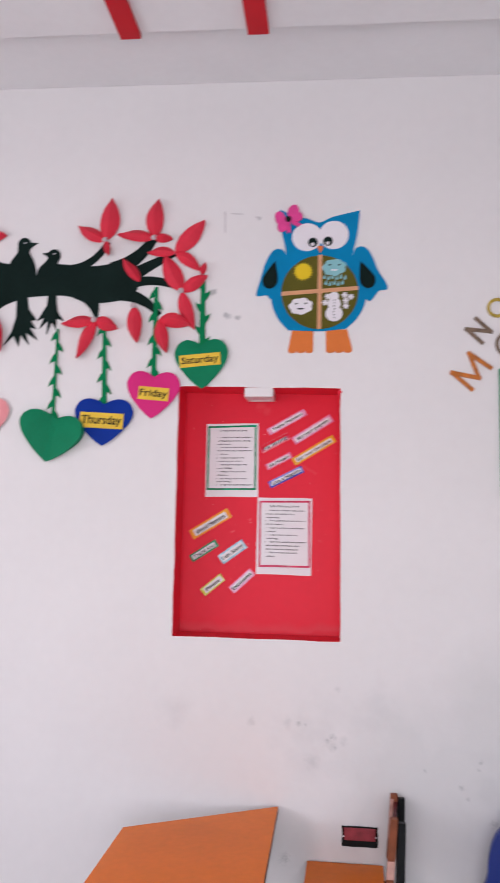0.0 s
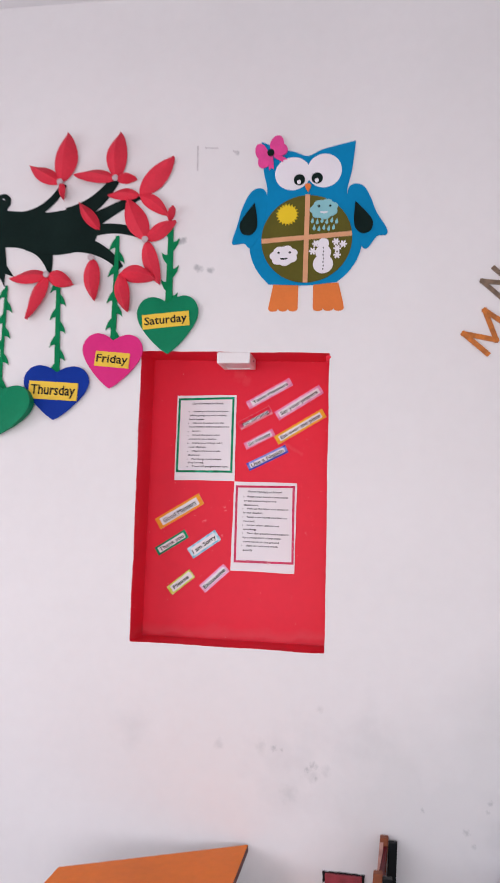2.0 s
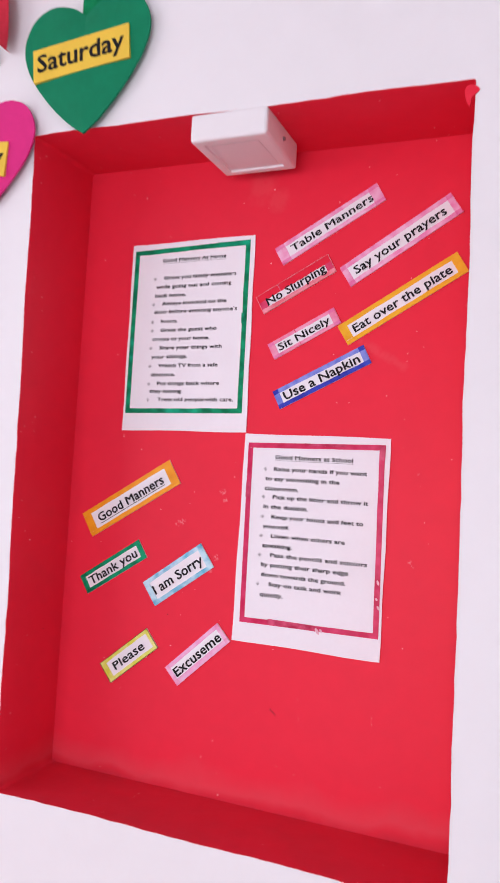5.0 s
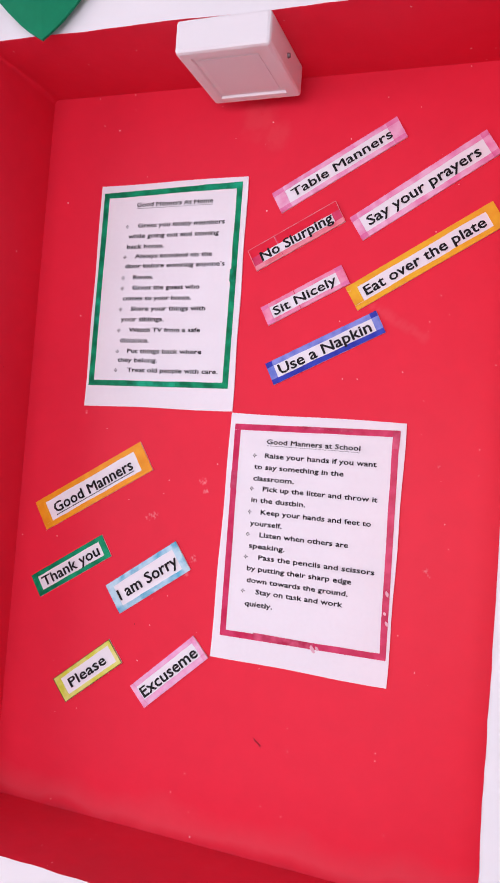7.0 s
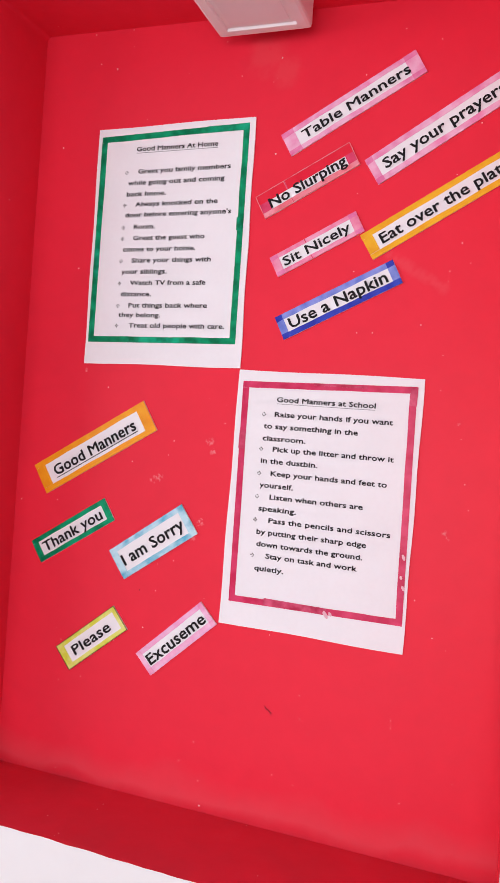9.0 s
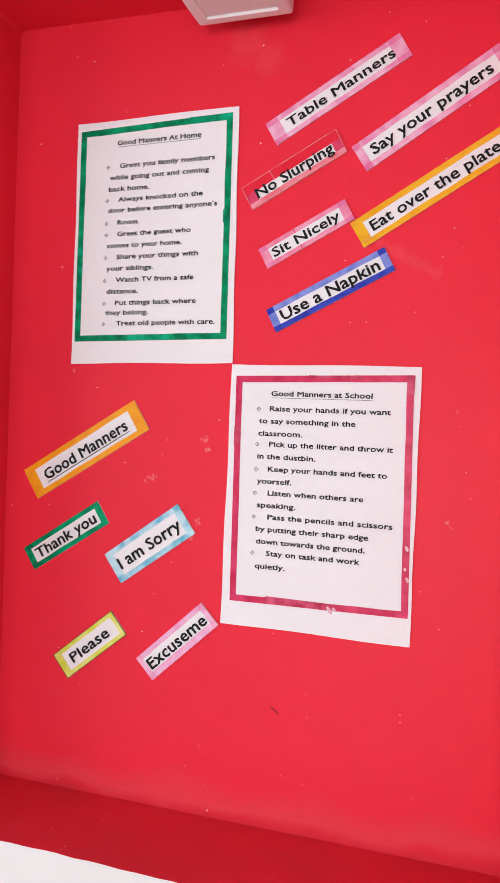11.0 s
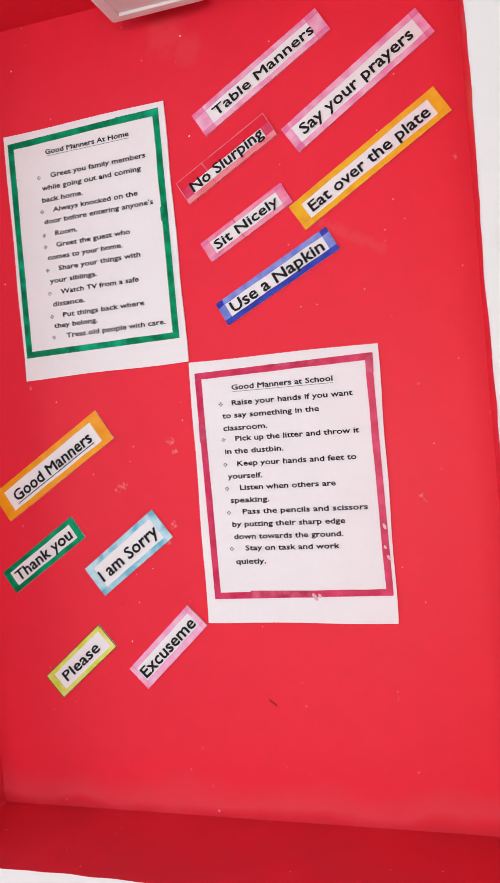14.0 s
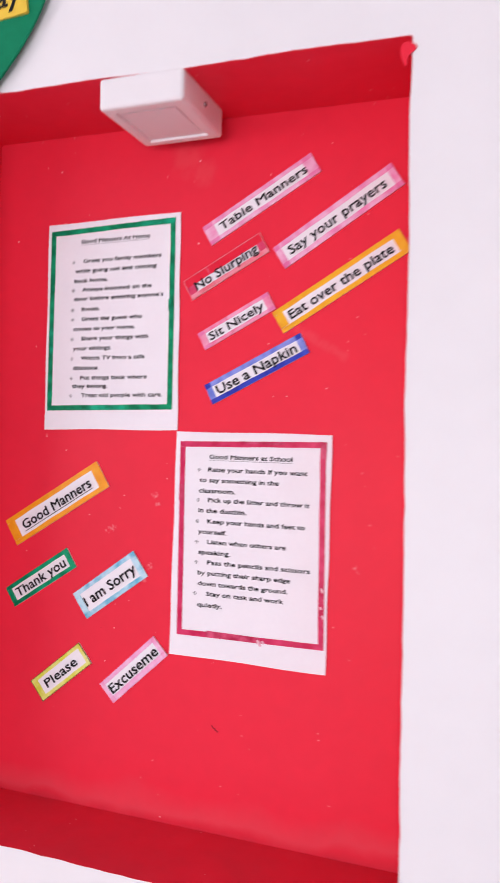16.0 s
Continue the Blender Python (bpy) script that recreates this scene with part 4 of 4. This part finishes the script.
    for pts in ([(0.404, 2.80), (0.420, 2.80), (0.424, 2.752), (0.416, 2.760), (0.408, 2.750)], [(0.418, 2.810), (0.432, 2.806), (0.467, 2.785), (0.455, 2.784), (0.452, 2.776), (0.425, 2.792)]):
        part("ribbon_end", owl_plate(pts, y - 0.002, y - 0.0055), PINK, owl)
    part("bow_knot", owl_plate(oval(0.413, 2.808, 0.0115, 0.0115, 20), y - 0.006, y - 0.010), BLACK, owl)
    # sun, clouds, snow
    sun = [(0.472 + r * math.cos(a), 2.599 + r * math.sin(a)) for a, r in ((2 * math.pi * i / 40, 0.037 if i % 2 else 0.0285) for i in range(40))]
    part("sun_shape", owl_plate(sun, y - 0.001, y - 0.0045), SUN, owl, "yellow card sun")
    for cx, cz, mat in ((0.464, 2.463, WHITE), (0.590, 2.613, RAIN)):
        out = []
        for i in range(54):
            a = 2 * math.pi * i / 54
            r = 1 + 0.16 * abs(math.sin(a * 3.5 + 0.4)) - 0.03 * math.sin(a * 2)
            out.append((cx + 0.040 * r * math.cos(a), cz + 0.029 * r * math.sin(a) + 0.08 * (0.040 * r * math.cos(a))))
        cloud = part("cloud_shape", owl_plate(out, y - 0.001, y - 0.0048), mat, owl, "scalloped card cloud")
        for dx in (-0.017, 0.019):
            part("eye_dot", owl_plate(oval(cx + dx, cz + 0.010, 0.0045, 0.0036, 14), y - 0.0045, y - 0.0054), BLACK, cloud)
        smile = [(cx + 0.013 * math.cos(a), cz - 0.008 + 0.006 * math.sin(a)) for a in [math.pi + math.pi * k / 8 for k in range(9)]]
        part("smile_shape", owl_plate(smile, y - 0.0045, y - 0.0054), BLACK if mat is WHITE else WHITE, cloud)
    for k in range(11):
        x = 0.553 + 0.0155 * (k % 6) + (0.006 if k > 5 else 0)
        z = 2.576 - 0.004 * (k % 2) - (0.023 if k > 5 else 0)
        drop = [(0.002, 0.011), (0.002, 0.011), (0.005, -0.003), (0, -0.008), (-0.005, -0.003)]
        part("raindrop_shape", owl_plate(smooth([(x + a, z + b) for a, b in drop], 3), y - 0.001, y - 0.0042), RAIN, owl)
    for x, z, r in ((0.590, 2.433, 0.032), (0.590, 2.471, 0.025), (0.590, 2.500, 0.018)):
        part("snowman_ball", owl_plate(oval(x, z, r, r * 0.95, 30), y - 0.001, y - 0.0042 - r * 0.02), WHITE, owl)
    for k in range(7):
        part("snowman_button", owl_plate(oval(0.590 + 0.001 * (k % 2), 2.416 + 0.0115 * k, 0.0022, 0.0026, 8), y - 0.004, y - 0.0060), BLACK, owl)
    for x, z in ((0.566, 2.500), (0.556, 2.476), (0.630, 2.505), (0.653, 2.497), (0.634, 2.483), (0.634, 2.462)):
        star = [(x + r * math.cos(a), z + r * math.sin(a)) for a, r in ((2 * math.pi * i / 24, (0.0125, 0.011, 0.0055, 0.011)[i % 4]) for i in range(24))]
        part("snowflake_shape", owl_plate(star, y - 0.001, y - 0.0042), WHITE, owl)


paper_owl()


# ---- foam letters and green board further along the wall ----
def stroke_letter(name, points, width, mat, label):
    points = [(a + 0.007, b + 0.001) for a, b in points]
    xs = sum(p[0] for p in points) / len(points)
    ob = thing(name, (xs, 0, min(p[1] for p in points)), label, "letter", "foam letters")
    bm = bmesh.new()
    for i, (a, b) in enumerate(zip(points, points[1:])):
        d = (Vector(b) - Vector(a)).normalized() * width * 0.45
        a2, b2 = Vector(a) - d, Vector(b) + d
        add_plate(bm, bent_strip(a2, (a2 + b2) / 2, b2, width, width, 1), -0.0005, -0.006 - 0.0006 * (i % 2))
    part("foam", bm, mat, ob)


stroke_letter("foam_letter_m", [(1.088, 2.144), (1.018, 2.206), (1.114, 2.186), (1.080, 2.278), (1.156, 2.224)], 0.0150, GLITTER["orange"], "orange glitter foam letter M tilted on the wall")
stroke_letter("foam_letter_n", [(1.128, 2.318), (1.072, 2.370), (1.160, 2.360), (1.107, 2.410)], 0.0135, GLITTER["bronze"], "bronze glitter foam letter N tilted on the wall")


def ring_letter(x, z, r, w, mat, label, gap=0.0):
    ob = thing("foam_letter_o", (x, 0, z - r), label, "letter", "foam letters")
    n, bm = 40, bmesh.new()
    span = 2 * math.pi - gap
    rows = []
    for i in range(n + 1):
        a = gap / 2 + span * i / n
        rows.append([bm.verts.new((x + q * math.cos(a), yy, z + q * math.sin(a))) for q, yy in ((r, -0.0005), (r, -0.006), (r - w, -0.006), (r - w, -0.0005))])
    for i in range(n):
        for k in range(4):
            bm.faces.new((rows[i][k], rows[i][(k + 1) % 4], rows[i + 1][(k + 1) % 4], rows[i + 1][k]))
    part("foam", bm, mat, ob)


ring_letter(1.191, 2.451, 0.037, 0.011, GLITTER["gold"], "gold glitter foam letter O on the wall")
ring_letter(1.232, 2.314, 0.050, 0.012, GLITTER["bronze"], "bronze glitter foam ring letter on the wall")
board = thing("green_board", (1.36, 0, 1.75), "green paper display board on the white wall", "display board")
part("panel", slab((1.192, -0.012, 1.75), (1.52, -0.001, 2.22), 0.002), GREENBOARD, board)


def tape_residue():
    ob = thing("tape_residue", (0.18, 0, 2.78), "faint grey torn tape marks on the white wall", "tape mark")
    for pts in ([(0.162, 2.852), (0.168, 2.852), (0.169, 2.764), (0.164, 2.766)], [(0.19, 2.846), (0.235, 2.842), (0.235, 2.838), (0.19, 2.841)], [(0.283, 2.832), (0.300, 2.826), (0.301, 2.820), (0.287, 2.823)]):
        part("strip", plate(pts, -0.0004, -0.0012), RESIDUE, ob)


tape_residue()


# ---- electrical box low in the wall ----
def socket_box(x0, x1, z0, z1):
    ob = thing("electrical_box", ((x0 + x1) / 2, 0, z0), "open dark maroon electrical box with chipped plaster edges in the wall", "electrical box")
    out = []
    per = [(x0, z0), (x1, z0), (x1, z1), (x0, z1)]
    for i in range(4):
        a, b = Vector(per[i]), Vector(per[(i + 1) % 4])
        for k in range(10):
            p = a.lerp(b, k / 10)
            p += Vector((noise.noise((p.x * 90, p.y * 90, 1)), noise.noise((p.x * 90, p.y * 90, 7)))) * 0.003
            out.append((p.x, p.y))
    part("frame", plate(out, -0.0005, -0.004), DARKSTEEL, ob)
    part("cover", slab((x0 + 0.008, -0.009, z0 + 0.022), (x1 - 0.007, -0.003, z1 - 0.004), 0.002), MAROON, ob, "dull maroon cover")
    for x in (x0 + 0.006, x1 - 0.005):
        bm = bmesh.new()
        bmesh.ops.create_cone(bm, cap_ends=True, segments=10, radius1=0.003, radius2=0.003, depth=0.003, matrix=pose(x, -0.005, (z0 + z1) / 2, 90, 0, 0))
        part("screw", bm, WHITE, ob)


socket_box(0.627, 0.751, 0.522, 0.590)


# ---- desk and chairs ----
def tube(a, b, r, seg=12):
    a, b = Vector(a), Vector(b)
    bm = bmesh.new()
    m = Matrix.Translation((a + b) / 2) @ (b - a).to_track_quat("Z", "Y").to_matrix().to_4x4()
    bmesh.ops.create_cone(bm, cap_ends=True, segments=seg, radius1=r, radius2=r, depth=(b - a).length, matrix=m)
    return bm


def level_plate(points, z0, z1, bevel=0.0):
    bm = bmesh.new()
    a = [bm.verts.new((x, y, z0)) for x, y in points]
    b = [bm.verts.new((x, y, z1)) for x, y in points]
    n = len(points)
    bm.faces.new(a)
    bm.faces.new(b)
    for i in range(n):
        bm.faces.new((a[i], a[(i + 1) % n], b[(i + 1) % n], b[i]))
    if bevel:
        bmesh.ops.bevel(bm, geom=bm.edges[:], offset=bevel, segments=2, affect="EDGES", profile=0.5)
    return bm


def desk():
    ob = thing("school_desk", (0.13, -0.45, 0), "school desk with glossy orange laminate top beside the wall", "desk")
    top = [(0.402, -0.010), (-0.089, -0.272), (-0.092, -0.90), (0.402, -0.86)]
    part("tabletop", level_plate(top, 0.628, 0.645, 0.0015), LAMINATE, ob)
    c = Vector((0.15, -0.48))
    rim = [tuple(c + (Vector(p) - c) * 1.004) for p in top]
    part("edging", level_plate(rim, 0.623, 0.6415), EDGING, ob, "maroon edge band")
    for x, y in ((0.34, -0.12), (-0.04, -0.32), (-0.04, -0.82), (0.34, -0.79)):
        leg = part("leg", tube((x, y, 0.0), (x, y, 0.624), 0.012), DARKSTEEL, ob)
        part("rubber_foot", tube((x, y, 0.0), (x, y, 0.02), 0.015), DARKSTEEL, leg)
    for a, b in (((-0.04, -0.32, 0.56), (0.34, -0.12, 0.56)), ((-0.04, -0.82, 0.56), (0.34, -0.79, 0.56))):
        part("stretcher", tube(a, b, 0.009), DARKSTEEL, ob)


def chair():
    ob = thing("school_chair", (0.63, -0.13, 0), "orange laminate school chair with dark frame against the wall", "chair")
    part("seat", level_plate([(0.506, -0.008), (0.770, -0.008), (0.760, -0.27), (0.498, -0.27)], 0.452, 0.468, 0.002), LAMINATE, ob)
    lean = 0.045
    for y in (-0.245, -0.020):
        post = bmesh.new()
        dx = 0.018 if y > -0.1 else 0.0
        add_box(post, (0.783 + dx, y - 0.010, 0.0), (0.808 + dx, y + 0.010, 0.700), 0.002)
        for v in post.verts:
            v.co.x += lean * max(0, v.co.z - 0.45) / 0.25 * 0.4
        part("post", post, DARKSTEEL, ob)
        cap = bmesh.new()
        add_box(cap, (0.758 + dx, y - 0.012, 0.50), (0.782 + dx, y + 0.012, 0.712), 0.002)
        for v in cap.verts:
            v.co.x += lean * max(0, v.co.z - 0.45) / 0.25 * 0.4
        rail = part("side_rail", cap, BROWN, ob, "brown wooden side edge")
        z0, z1, x0, x1 = (0.57, 0.70, 0.757, 0.768) if y > -0.1 else (0.53, 0.585, 0.757, 0.781)
        worn = bmesh.new()
        add_box(worn, (x0 + dx, y - 0.0135, z0), (x1 + dx, y - 0.0115, z1), 0.0008)
        for v in worn.verts:
            v.co.x += lean * max(0, v.co.z - 0.45) / 0.25 * 0.4
        part("worn_patch", worn, WORN, rail, "pale worn patch")
    rest = bmesh.new()
    add_box(rest, (0.770, -0.234, 0.53), (0.780, -0.031, 0.69), 0.002)
    for v in rest.verts:
        v.co.x += 0.018 * (v.co.y + 0.234) / 0.2 + lean * max(0, v.co.z - 0.45) / 0.25 * 0.4
    part("backrest", rest, EDGING, ob, "dark maroon back panel")
    for x, y in ((0.52, -0.035), (0.52, -0.245)):
        part("leg", tube((x, y, 0), (x, y, 0.453), 0.011), DARKSTEEL, ob)
    for y in (-0.035, -0.245):
        part("stretcher", tube((0.52, y, 0.42), (0.785, y, 0.42), 0.009), DARKSTEEL, ob)


def blue_chair():
    ob = thing("plastic_chair", (1.28, -0.2, 0), "dark blue moulded plastic chair beside the wall", "chair")
    shell = [(x + 0.03, z) for x, z in [(1.075, 0.42), (1.068, 0.52), (1.078, 0.60), (1.105, 0.655), (1.16, 0.69), (1.25, 0.70), (1.34, 0.69), (1.395, 0.655), (1.42, 0.60), (1.43, 0.52), (1.425, 0.42)]]
    part("backrest", plate(smooth(shell, 4), -0.13, -0.15), BLUE, ob)
    part("seat", slab((1.11, -0.50, 0.395), (1.45, -0.13, 0.42), 0.008), BLUE, ob)
    for x, y in ((1.13, -0.15), (1.43, -0.15), (1.13, -0.47), (1.43, -0.47)):
        part("leg", tube((x, y, 0), (x, y, 0.40), 0.013), DARKSTEEL, ob)


desk()
chair()
blue_chair()
